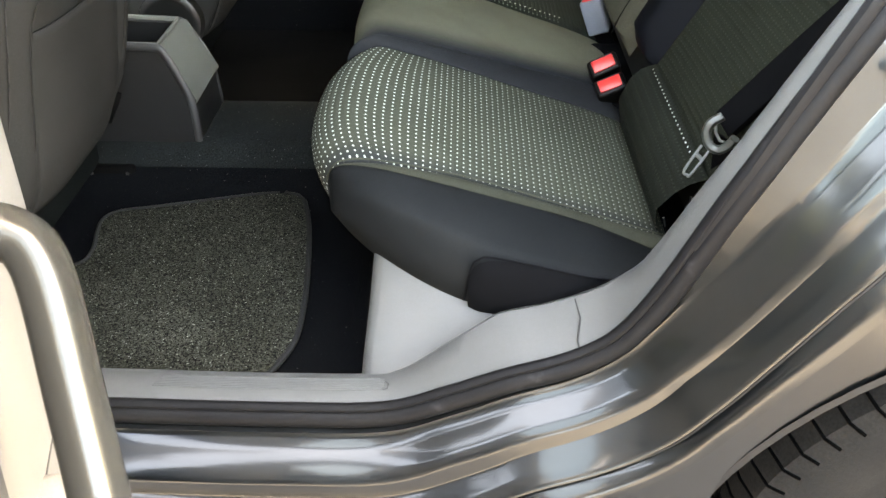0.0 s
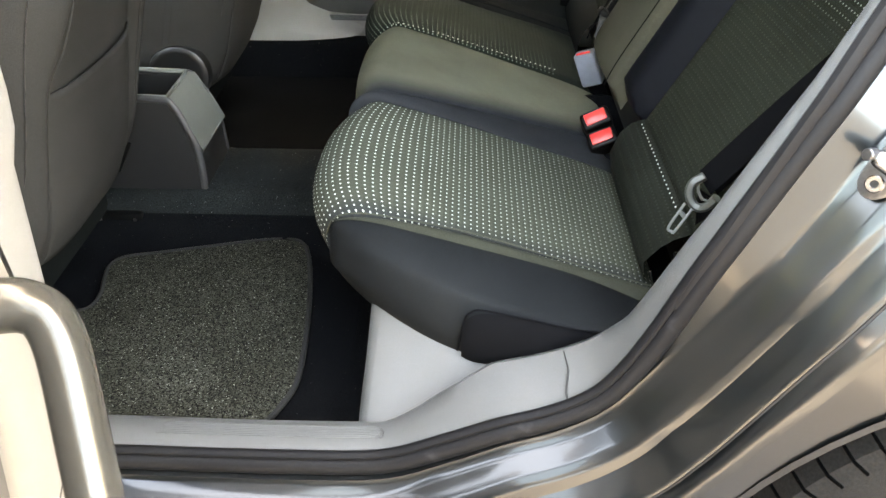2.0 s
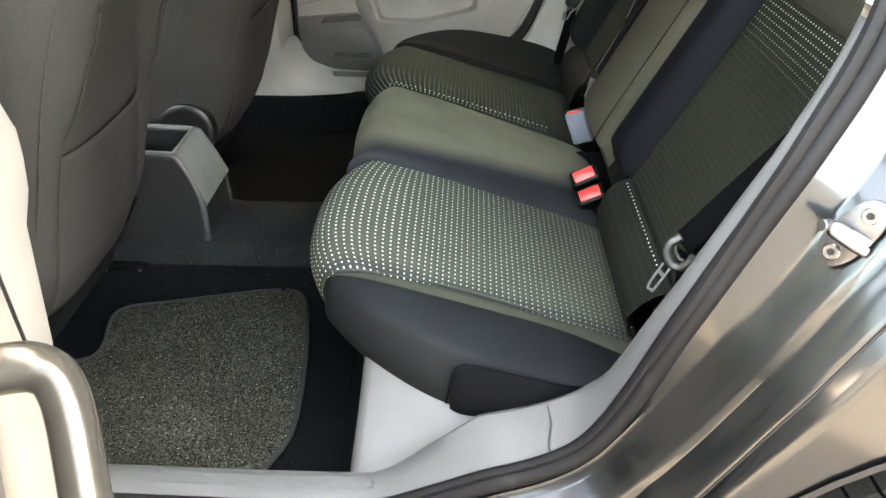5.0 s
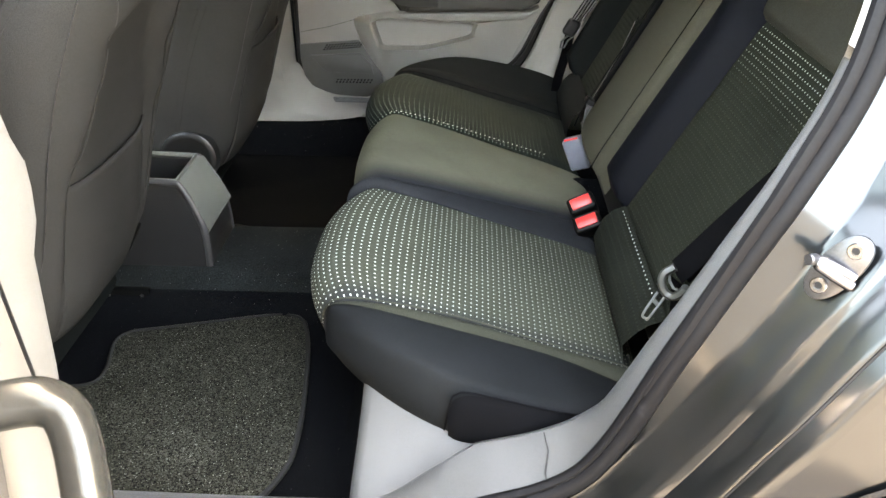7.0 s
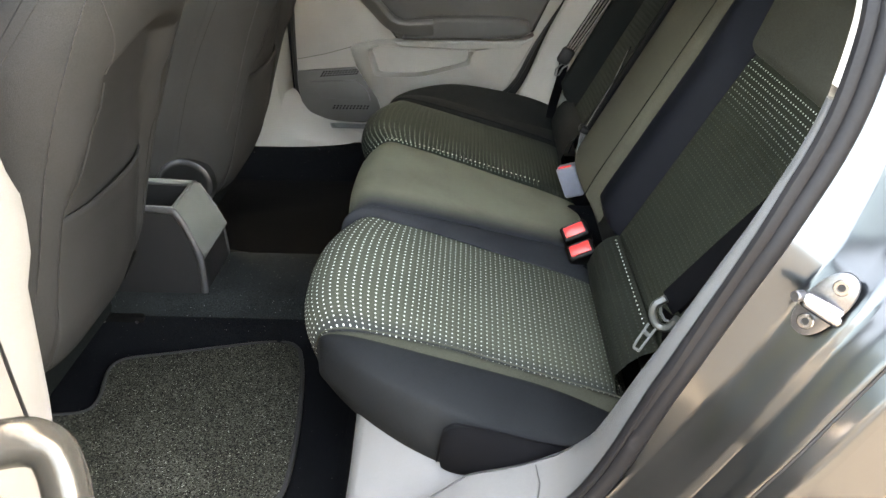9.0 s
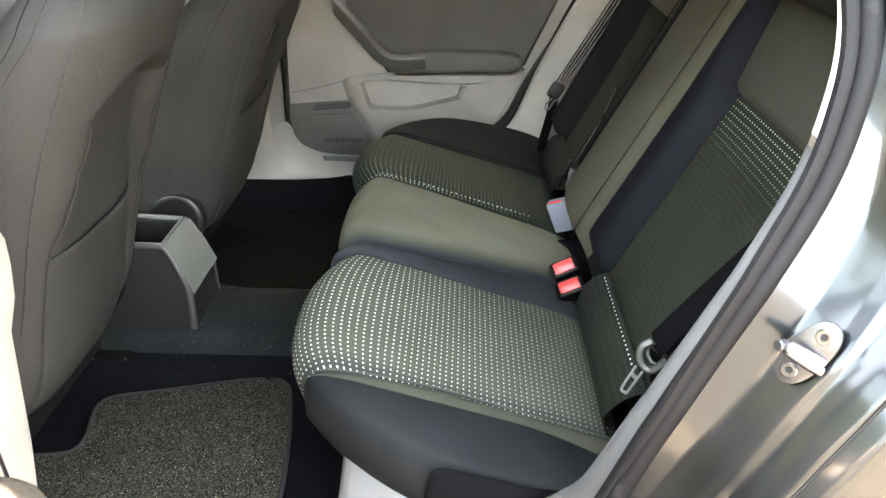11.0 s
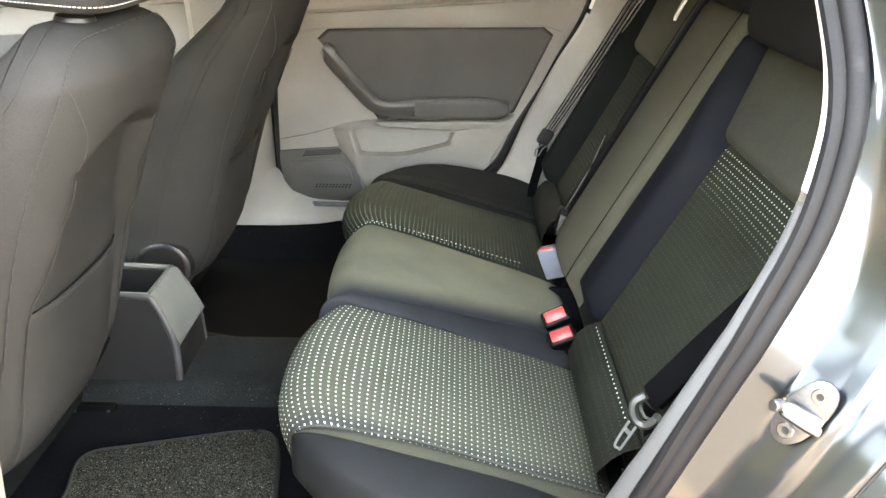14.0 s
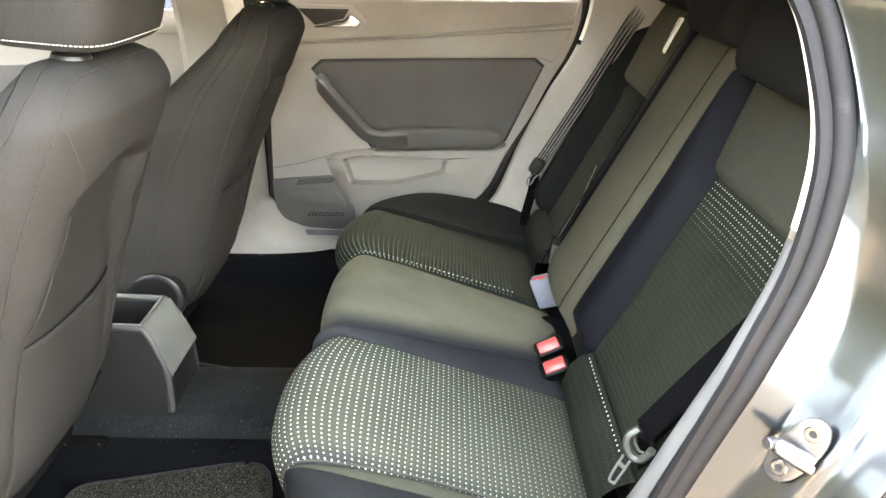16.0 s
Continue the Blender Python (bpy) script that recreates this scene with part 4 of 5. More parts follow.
# ---- front seats ----
def front_seat(cy, name_label, shift=0.0, lean=0.0):
    """A front seat seen from behind: hollowed cloth back, map pocket, headrest on two posts, recliner cover."""
    seat = thing("front_seat", name_label, "front seat", (-0.62, cy, 0.33), "front seats")

    def centre(h):
        """Rear surface x at height, thickness, half width."""
        return (lerp(h, (0.455, 0.48, 0.51, 0.56, 0.60, 0.68, 0.766, 0.95, 1.09, 1.15), (-0.540, -0.520, -0.500, -0.476, -0.464, -0.451, -0.434, -0.383, -0.335, -0.345)),
                lerp(h, (0.45, 0.6, 0.85, 1.0, 1.13), (0.26, 0.27, 0.25, 0.21, 0.12)),
                lerp(h, (0.45, 0.55, 0.75, 1.0, 1.09, 1.14), (0.205, 0.222, 0.235, 0.224, 0.205, 0.17)))

    def pinched(h):
        return math.sqrt(max(0.02, 1 - max(0, (h - 1.10) / 0.056) ** 2.6)) * (1 - 0.25 * max(0, (0.49 - h) / 0.035))

    def recess(h, d):
        """Depth of the knee hollow: an arched upper edge and soft sides, running out towards the bottom."""
        s = min((lerp(h, (0.70, 0.79, 0.87, 0.93), (0.172, 0.168, 0.146, 0.138)) - abs(d)) / lerp(h, (0.80, 0.93), (0.020, 0.040)), (1.022 - 0.034 * (abs(d) / 0.12) ** 2 - h) / 0.024)
        s = min(1, max(0, s))
        return s * s * (3 - 2 * s) * lerp(h, (0.5, 0.6, 0.77, 0.88, 0.96), (0.008, 0.020, 0.030, 0.042, 0.040))

    def surface(h, d):
        """Rear surface x at height h and distance d from the seat's middle."""
        x, th, hw = centre(h)
        ly = min(0.999, abs(d) / (hw * (0.5 + 0.5 * pinched(h))))
        lx = (1 - ly ** 4.2) ** (1 / 4.2)
        return x - th / 2 + th / 2 * lx * pinched(h) - recess(h, d) - 0.03 * ly ** 3

    hs = [0.455, 0.462, 0.47, 0.485] + list(np.arange(0.50, 0.88, 0.02)) + list(np.arange(0.88, 1.04, 0.008)) + [1.05, 1.065, 1.08, 1.09, 1.10, 1.1075, 1.115, 1.1225, 1.13, 1.136, 1.142, 1.146, 1.15, 1.1525, 1.1545]
    rows = []
    for h in hs:
        x, th, hw = centre(h)
        pinch = pinched(h)
        row = []
        for k in range(112):
            b = 2 * math.pi * k / 112
            c, s = math.cos(b), math.sin(b)
            q = (abs(c) ** 4.2 + abs(s) ** 4.2) ** (-1 / 4.2)
            lx, ly = c * q, s * q
            dy = hw * ly * (0.5 + 0.5 * pinch)
            px = x - th / 2 + th / 2 * lx * pinch
            if lx > 0:
                px -= recess(h, dy) * min(1, 4 * lx) + 0.03 * abs(ly) ** 3
            row.append((px, cy + dy, h))
        rows.append(row)
    bk = soften(part("backrest", grid(rows, close_v=True, caps=True), M_SEATBACK, seat, "grey-brown cloth seat back"), 1)
    # map pocket: a slack cloth panel with an open upper hem, a sewn line under it and sides that are sewn in
    rows = []
    for v in np.linspace(0, 1, 23):
        row = []
        for t in np.linspace(-1, 1, 33):
            h = 0.50 + (0.770 - 0.004 * (1 - t * t) - 0.50) * v
            d = 0.152 * t * (0.95 + 0.05 * v)
            slack = (0.004 + 0.006 * v ** 1.5) * (1 - t ** 4) * min(1, 2.2 * v)
            fold = -0.0025 * math.exp(-((h - 0.736) / 0.006) ** 2) * (1 - t ** 4)
            x = surface(h, d) - 0.003 + slack + fold + 0.0015 * (1 - t * t) * math.sin(17 * d + 9 * h)
            row.append((x, cy + d, h))
        rows.append(row)
    pk = part("map_pocket", grid(rows), M_SEATBACK, bk, "grey-brown cloth map pocket")
    s = pk.modifiers.new("solid", "SOLIDIFY")
    s.thickness = 0.003
    # sewn seams: round the back panel, the branches down to the hollow, and the edges beside the pocket
    half = [(0.50, 0.188), (0.70, 0.199), (0.85, 0.201), (0.95, 0.198), (1.02, 0.193), (1.07, 0.185), (1.10, 0.174), (1.125, 0.150), (1.138, 0.116), (1.143, 0.05)]
    path = [(surface(h, d) + 0.0010, cy - d - (0.0012 if d > 0.15 else 0), h) for h, d in half]
    path += [(x, 2 * cy - y, h) for x, y, h in path[::-1]]
    sm = part("seam", tube(smooth_path(path), 0.0008, steps=6), M_SEAM, bk, "sewn seam round the back panel")
    line = smooth_path(path, 40)
    for k in range(0, len(line) - 3, 9):
        part("stitch", tube([line[k] + Vector((0.0006, 0, 0)), line[k + 3] + Vector((0.0006, 0, 0))], 0.0007, steps=4), M_SEATBACK, sm, flat=True)
    for sgn in (-1, 1):
        part("seam", tube(smooth_path([(surface(h, d) + 0.0004, cy + sgn * d, h) for h, d in ((1.098, 0.176), (1.08, 0.170), (1.066, 0.162), (1.045, 0.149), (1.024, 0.136), (1.0, 0.130), (0.975, 0.128))]), 0.0009, steps=6), M_SEAM, bk)
        part("piping", tube(smooth_path([(surface(h, d) + 0.0008, cy + sgn * d, h) for h, d in ((0.965, 0.137), (0.928, 0.132), (0.90, 0.131), (0.87, 0.138), (0.83, 0.152), (0.79, 0.160), (0.72, 0.163), (0.62, 0.162), (0.52, 0.160))]), 0.0013, steps=6), M_SEATBACK, bk)
    # cushion and base
    rows = []
    for x, z0, z1, hw in ((-1.02, 0.36, 0.52, 0.20), (-1.0, 0.34, 0.56, 0.23), (-0.85, 0.34, 0.56, 0.245), (-0.66, 0.34, 0.53, 0.245), (-0.60, 0.36, 0.50, 0.22)):
        rows.append([(x, cy - hw, z0), (x, cy - hw, z1 - 0.03), (x, cy - hw + 0.04, z1), (x, cy, z1 - 0.02), (x, cy + hw - 0.04, z1), (x, cy + hw, z1 - 0.03), (x, cy + hw, z0)])
    part("cushion", grid(rows, close_v=True, caps=True), M_DARKSEAT, seat)
    for dy in (-0.19, 0.19):
        part("rail", box(0.5, 0.035, 0.035, pose(-0.90, cy + dy, 0.333), 0.004), M_BLACK, seat)
    for sgn in ((-1,) if cy > MID else ()):
        part("recliner_cover", turned([(0.0, 0.018), (0.046, 0.018), (0.050, 0.021), (0.058, 0.021), (0.064, 0.017), (0.068, 0.0)], Matrix.Translation((-0.585, cy + sgn * 0.214, 0.548)) @ Euler((radians(-90 * sgn), 0, 0)).to_matrix().to_4x4()), M_SATIN, seat, "black satin plastic recliner cover")
    if cy < MID:
        br = part("rail_bracket", box(0.10, 0.028, 0.034, pose(-0.575, cy + 0.212, 0.345), 0.006), M_RAIL, seat, "black seat rail bracket")
        for dx in (-0.035, 0.035):
            part("screw", turned([(0.0, 0.002), (0.0032, 0.002), (0.004, 0.0)], pose(-0.575 + dx, cy + 0.198, 0.348, 90, 0, 0), 12), M_PLATE, br)
        hb_ = part("hinge_bracket", box(0.034, 0.008, 0.070, pose(-0.566, cy + 0.228, 0.478, 0, 25, 0), 0.003), M_RAIL, seat, "black hinge bracket")
        part("hinge_pin", tube([(-0.562, cy + 0.221, 0.474), (-0.551, cy + 0.221, 0.494), (-0.544, cy + 0.221, 0.514)], 0.0040, 0.003, steps=8), M_CHROME, hb_, "bright metal edge")
    # headrest
    rows = []
    for z, k in ((0.0, 0.80), (0.002, 0.90), (0.008, 0.965), (0.02, 1.0), (0.06, 1.03), (0.12, 1.04), (0.16, 1.0), (0.19, 0.92), (0.205, 0.78), (0.21, 0.6)):
        row = []
        for a in range(40):
            b = 2 * math.pi * a / 40
            c, s_ = math.cos(b), math.sin(b)
            q = (abs(c) ** 5 + abs(s_) ** 5) ** (-1 / 5)
            row.append((-0.418 + 0.076 * c * q * k + 0.12 * z, cy + 0.004 + 0.128 * s_ * q * (0.3 + 0.7 * k), 1.168 + z - 0.006 * c * q))
        rows.append(row)
    hr = soften(part("headrest", grid(rows, close_v=True, caps=True), M_SEATBACK, seat, "grey-brown cloth headrest with pale stitched hem"), 1)
    for a in range(110):
        b0, b1_ = 2 * math.pi * a / 110, 2 * math.pi * (a + 0.6) / 110
        seg = []
        for b in (b0, b1_):
            c, s_ = math.cos(b), math.sin(b)
            q = (abs(c) ** 5 + abs(s_) ** 5) ** (-1 / 5)
            seg.append((-0.417 + 0.0755 * c * q, cy + 0.004 + 0.1265 * s_ * q, 1.179 - 0.006 * c * q))
        part("stitch", tube(seg, 0.0007, steps=5, up=(0, 0, 1)), M_STITCH, hr)
    for dy in (-0.07, 0.07):
        part("post", tube([(-0.403, cy + dy, 1.145), (-0.395, cy + dy, 1.20)], 0.0062), M_CHROME, hr)
        part("collar", turned([(0.0, 0.007), (0.016, 0.007), (0.023, 0.005), (0.025, 0.0)], pose(-0.401, cy + dy, 1.1545, 0, 6, 0)), M_SATIN, hr, "black plastic post collar")
    shear = Matrix(((1, 0, lean, shift - 0.5 * lean), (0, 1, 0, 0), (0, 0, 1, 0), (0, 0, 0, 1)))
    for ob in seat.children_recursive:
        ob.data.transform(shear)
    return seat


front_seat(0.335, "grey-brown cloth driver seat back with map pocket", -0.018, 0.10)
front_seat(2 * MID - 0.335, "grey-brown cloth passenger seat back with map pocket", 0.058, 0.115)

# ---- centre console ----
console = thing("centre_console", "dark grey plastic console end with an open storage tray", "console", (-0.55, MID, 0.385))
prof = [(-1.2, 0.385), (-0.50, 0.385), (-0.438, 0.388), (-0.436, 0.474), (-0.452, 0.520), (-0.475, 0.578), (-0.495, 0.584), (-0.62, 0.588), (-1.2, 0.60)]
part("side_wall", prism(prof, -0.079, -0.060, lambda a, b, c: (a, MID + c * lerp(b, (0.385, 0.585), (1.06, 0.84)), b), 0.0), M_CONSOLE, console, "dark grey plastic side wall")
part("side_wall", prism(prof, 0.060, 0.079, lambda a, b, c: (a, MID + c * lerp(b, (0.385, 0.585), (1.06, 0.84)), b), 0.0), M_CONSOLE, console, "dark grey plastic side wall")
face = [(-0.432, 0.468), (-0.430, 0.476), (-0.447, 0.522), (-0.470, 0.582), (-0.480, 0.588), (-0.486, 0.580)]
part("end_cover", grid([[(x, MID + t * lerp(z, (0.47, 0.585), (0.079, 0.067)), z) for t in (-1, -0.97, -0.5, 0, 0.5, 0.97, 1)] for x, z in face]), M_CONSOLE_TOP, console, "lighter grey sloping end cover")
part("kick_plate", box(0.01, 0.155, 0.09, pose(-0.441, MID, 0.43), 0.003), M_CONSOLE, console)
part("tray", box(0.14, 0.105, 0.006, pose(-0.56, MID, 0.50), 0.001), M_BLACK, console, "black tray bottom")
part("tray_wall", box(0.012, 0.12, 0.10, pose(-0.488, MID, 0.53), 0.003), M_BLACK, console)
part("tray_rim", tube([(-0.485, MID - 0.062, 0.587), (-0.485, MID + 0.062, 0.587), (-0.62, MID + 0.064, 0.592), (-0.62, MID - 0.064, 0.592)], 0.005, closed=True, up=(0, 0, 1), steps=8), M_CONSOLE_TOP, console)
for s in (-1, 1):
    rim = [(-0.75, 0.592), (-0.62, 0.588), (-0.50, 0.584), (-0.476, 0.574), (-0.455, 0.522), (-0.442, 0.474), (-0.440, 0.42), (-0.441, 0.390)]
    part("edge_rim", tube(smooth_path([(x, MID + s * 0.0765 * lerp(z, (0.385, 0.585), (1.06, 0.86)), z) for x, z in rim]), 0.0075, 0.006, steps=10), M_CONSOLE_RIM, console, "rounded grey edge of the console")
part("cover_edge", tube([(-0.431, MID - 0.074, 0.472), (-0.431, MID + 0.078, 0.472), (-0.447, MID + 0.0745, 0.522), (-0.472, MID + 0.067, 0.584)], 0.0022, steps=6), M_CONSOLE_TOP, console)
part("armrest_box", box(0.5, 0.15, 0.12, pose(-0.90, MID, 0.60), 0.02), M_BLACK, console)

for ob in console.children:  # the upper part is lowered up to 1 cm to fit the camera's view
    for v in ob.data.vertices:
        v.co.z -= 0.010 * min(1, max(0, (v.co.z - 0.47) / 0.10))

# ---- floor mats ----
def mat(mirror):
    m_ = thing("floor_mat", "speckled dark grey carpet floor mat with bound edge" if not mirror else "carpet floor mat with bound edge, darkened for shade", "floor mat", (-0.4, 0.25 if not mirror else 1.09, 0.312), "floor mats")
    pts = smooth_path([(-0.68, 0.275, 0), (-0.60, 0.280, 0), (-0.57, 0.297, 0), (-0.568, 0.335, 0), (-0.578, 0.375, 0), (-0.583, 0.415, 0), (-0.563, 0.442, 0), (-0.50, 0.458, 0), (-0.39, 0.486, 0), (-0.32, 0.503, 0), (-0.275, 0.511, 0), (-0.247, 0.506, 0), (-0.231, 0.492, 0),
                       (-0.222, 0.475, 0), (-0.203, 0.40, 0), (-0.183, 0.26, 0), (-0.176, 0.14, 0), (-0.188, 0.085, 0), (-0.215, 0.03, 0), (-0.23, 0.005, 0), (-0.68, 0.005, 0)], 4)
    f_ = far if mirror else tuple
    out = [(p.x, p.y) for p in pts]
    part("carpet_top", prism(out, 0.314, 0.325, lambda a, b, c: f_((a, b, c)), 0.003), M_MAT if not mirror else M_MAT_SHADED, m_)
    part("binding", tube([f_((p.x, p.y, 0.322)) for p in pts], 0.005, 0.005, up=(0, 0, 1), steps=8, closed=True), M_BINDING, m_, "dark stitched edge binding")


mat(False)
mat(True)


# ---- rear doors ----
def rear_door(mirror, label, drop=0.0):
    """A rear door with its moulded inner card. Local: u along the car from the card's front edge line, w inwards, z up."""
    def P(u, z, w):
        return (u, 2 * MID + 0.09 - w, z) if mirror else (u, -0.09 + w, z)

    def pr(name, outline, low, high, mat, bevel=0.004, lab="", seg=2):
        return part(name, prism(outline, low, high, P, bevel, seg), mat, door, lab)

    edge = [(p.x, p.z) for p in smooth_path([(-0.385, 0, 1.13), (-0.39, 0, 0.90), (-0.398, 0, 0.733), (-0.402, 0, 0.577), (-0.396, 0, 0.525), (-0.375, 0, 0.490), (-0.313, 0, 0.464), (-0.21, 0, 0.456), (-0.05, 0, 0.47), (0.10, 0, 0.50), (0.225, 0, 0.575),
                                             (0.295, 0, 0.706), (0.385, 0, 0.855), (0.454, 0, 0.996), (0.478, 0, 1.07), (0.482, 0, 1.13)], 4)]
    door = part("rear_door", prism(edge, -0.02, 0.0, P, 0.006), M_CARD, body, label)
    part("edge_gap", tube([P(a, b, -0.004) for a, b in edge], 0.0075, 0.006, steps=8), M_BLACK, door, "dark gap along the card's edge")
    # belt line ledge
    pr("window_ledge", [(-0.378, 1.13), (-0.383, 1.008), (-0.2, 1.018), (0.13, 1.039), (0.455, 1.068), (0.47, 1.13)], -0.002, 0.016, M_CARD, 0.010, seg=3)
    pr("upper_band", [(-0.383, 1.003), (-0.386, 0.952), (-0.25, 0.968), (0.345, 0.985), (0.405, 0.965), (0.455, 1.055), (0.13, 1.034), (-0.2, 1.013)], -0.002, 0.007, M_CARD, 0.005)
    # dark padded insert
    ins = [(-0.262, 0.938), (-0.233, 0.963), (-0.1, 0.967), (0.354, 0.973), (0.380, 0.953), (0.282, 0.745), (0.245, 0.728), (-0.099, 0.718), (-0.229, 0.897)]
    pr("insert_rim", [(u + (0.004 if u > 0 else -0.004), z + (0.004 if z > 0.85 else -0.004)) for u, z in ins], -0.002, 0.004, M_BLACK, 0.001)
    pr("insert", ins, 0.0, 0.011, M_INSERT, 0.006, "dark grey padded insert", seg=3)
    # armrest shelf
    pr("armrest", [(-0.085, 0.722), (0.10, 0.724), (0.245, 0.729), (0.274, 0.745), (0.268, 0.772), (0.22, 0.783), (0.10, 0.785), (0.0, 0.783), (-0.06, 0.772)], 0.004, 0.050, M_ARMREST if mirror else M_BLACK, 0.014, "dark grey armrest", 4)
    pr("armrest_ledge", [(-0.11, 0.716), (-0.085, 0.700), (0.10, 0.696), (0.245, 0.702), (0.285, 0.735), (0.262, 0.726), (0.245, 0.722)], 0.0, 0.04, M_CARD, 0.006)
    # pull handle: a stub at the top, a sloping grip, an elbow into the armrest
    hp = smooth_path([P(u, z - drop * k, w) for u, z, w, k in ((-0.232, 0.912, 0.004, 1), (-0.232, 0.910, 0.034, 1), (-0.229, 0.905, 0.048, 1), (-0.222, 0.897, 0.056, 1), (-0.205, 0.878, 0.060, 1), (-0.165, 0.832, 0.060, 0.9), (-0.125, 0.787, 0.060, 0.6), (-0.10, 0.768, 0.060, 0.4), (-0.06, 0.760, 0.058, 0.2), (0.005, 0.762, 0.054, 0))], 5)
    part("pull_handle", tube(hp, 0.0175, 0.0145, up=(0.3, 1, 0.35), steps=32, power=6.0 if mirror else 2.6), M_HANDLE if mirror else M_HANDLE_GLINT, door, "satin black pull handle" if mirror else "dark pull handle with a metal highlight")
    # lower moulding with its storage pocket
    outer = [(-0.235, 0.690), (-0.19, 0.705), (-0.12, 0.714), (-0.06, 0.705), (0.0, 0.70), (0.12, 0.698), (0.26, 0.70), (0.287, 0.71), (0.235, 0.615), (0.20, 0.56), (0.09, 0.525), (-0.05, 0.495), (-0.13, 0.50), (-0.17, 0.545), (-0.205, 0.60), (-0.228, 0.65)]
    inner = [(-0.178, 0.685), (-0.168, 0.695), (-0.137, 0.703), (-0.09, 0.701), (0.0, 0.697), (0.06, 0.694), (0.10, 0.692), (0.112, 0.688), (0.106, 0.672), (0.098, 0.653), (0.04, 0.637), (-0.033, 0.620), (-0.10, 0.618), (-0.155, 0.620), (-0.165, 0.640), (-0.172, 0.662)]
    def rounded(poly):
        n_ = len(poly)
        loop = smooth_path([(u, 0, z) for u, z in poly[-2:] + poly + poly[:3]], 4)
        return [(q.x, q.z) for q in loop[8:8 + 4 * n_]]
    outer, inner = rounded(outer), rounded(inner)
    def ring(poly, w, k=1.0):
        cx, cz = -0.03, 0.66
        return [P(cx + (u - cx) * k, cz + (z - cz) * k, w) for u, z in poly]
    rows = [ring(outer, -0.002), ring(outer, 0.010, 0.985), ring(inner, 0.040, 1.10), ring(inner, 0.044, 1.04), ring(inner, 0.040, 1.0), ring(inner, 0.008, 0.96)]
    # paler than card and pocket: daylight on the rim put into the colour
    part("lower_moulding", grid(rows, close_v=True), M_PILLAR, door, "warm grey lower moulding with open pocket")
    part("pocket_back", prism([(u, z) for u, z in inner], 0.0, 0.008, P, 0), M_CARD, door)
    # loudspeaker panel: dark field, slots and flap
    # thin dark line that draws the crease's soft shade
    part("crease", tube([P(-0.392, 0.652, 0.0), P(-0.31, 0.668, 0.0), P(-0.232, 0.690, 0.0)], 0.0010, steps=6), M_CARD_DARK, door)
    pr("speaker_panel", [(-0.397, 0.618), (-0.225, 0.632), (-0.195, 0.590), (-0.165, 0.540), (-0.15, 0.480), (-0.21, 0.461), (-0.311, 0.468), (-0.372, 0.494), (-0.392, 0.527), (-0.398, 0.577)], -0.002, 0.008, M_CARD_DARK, 0.004, "dark loudspeaker panel")
    pr("flap", [(-0.368, 0.588), (-0.225, 0.596), (-0.19, 0.56), (-0.185, 0.535), (-0.325, 0.538)], 0.006, 0.014, M_CARD_DARK, 0.003)
    for k in range(13):
        a = -0.330 + 0.0086 * k
        for j in range(3):
            b, c = a + 0.0042 * j, 0.6025 + 0.0062 * j + 0.0007 * k
            pr("slot", [(b, c), (b + 0.0052, c + 0.0003), (b + 0.0082, c + 0.0044), (b + 0.0030, c + 0.0041)], 0.006, 0.0088, M_GROOVE, 0)
    for k in range(11):
        a = -0.300 + 0.0100 * k
        for j in range(2):
            pr("slot", [(a + 0.004 * j, 0.506 + 0.007 * j), (a + 0.005 + 0.004 * j, 0.506 + 0.007 * j), (a + 0.007 + 0.004 * j, 0.510 + 0.007 * j), (a + 0.002 + 0.004 * j, 0.510 + 0.007 * j)], 0.006, 0.0088, M_GROOVE, 0)
    # inner release with chrome lever in a dark bezel
    pr("release_bezel", [(-0.305, 1.115), (-0.145, 1.113), (-0.105, 1.072), (-0.125, 1.045), (-0.262, 1.040), (-0.30, 1.08)], 0.010, 0.019, M_CARD, 0.004)
    pr("release_recess", [(-0.288, 1.104), (-0.150, 1.103), (-0.165, 1.078), (-0.245, 1.062)], 0.018, 0.0215, M_BLACK, 0.001)
    pr("release_lever", [(-0.250, 1.054), (-0.240, 1.064), (-0.165, 1.074), (-0.148, 1.092), (-0.122, 1.071), (-0.131, 1.057)], 0.018, 0.029, M_CHROME, 0.004, "chrome release lever")
    # outer skin and window frame
    skin = [(u + (0.035 if u > 0.2 else -0.012 if u < -0.3 else 0.0), z - (0.03 if z < 0.6 else 0.0)) for u, z in edge]
    pr("outer_skin", skin, -0.11, -0.045, M_PAINT, 0)
    wp = [(-0.37, 1.13), (-0.34, 1.36), (0.1, 1.385), (0.30, 1.345), (0.43, 1.24), (0.478, 1.13)]
    def W(u, z, dw=0.0):
        return P(u, z, -0.03 + (z - 1.13) * 0.55 + dw)
    part("window_frame", tube([W(u, z) for u, z in wp], 0.022, 0.02, steps=8), M_BLACK, door)
    gl = part("window_pane", grid([[W(u, z, -0.012) for u, z in wp[:3]], [W(u, z, -0.012) for u, z in wp[:2:-1]]]), M_GLASS, door)
    return door


far_door = rear_door(True, "closed rear door with warm grey card and dark insert")
near_door = rear_door(False, "open rear door with warm grey card and highlighted handle")
near_door.matrix_basis = pose(-0.066, -0.531, -0.036, 0, 0, -67)

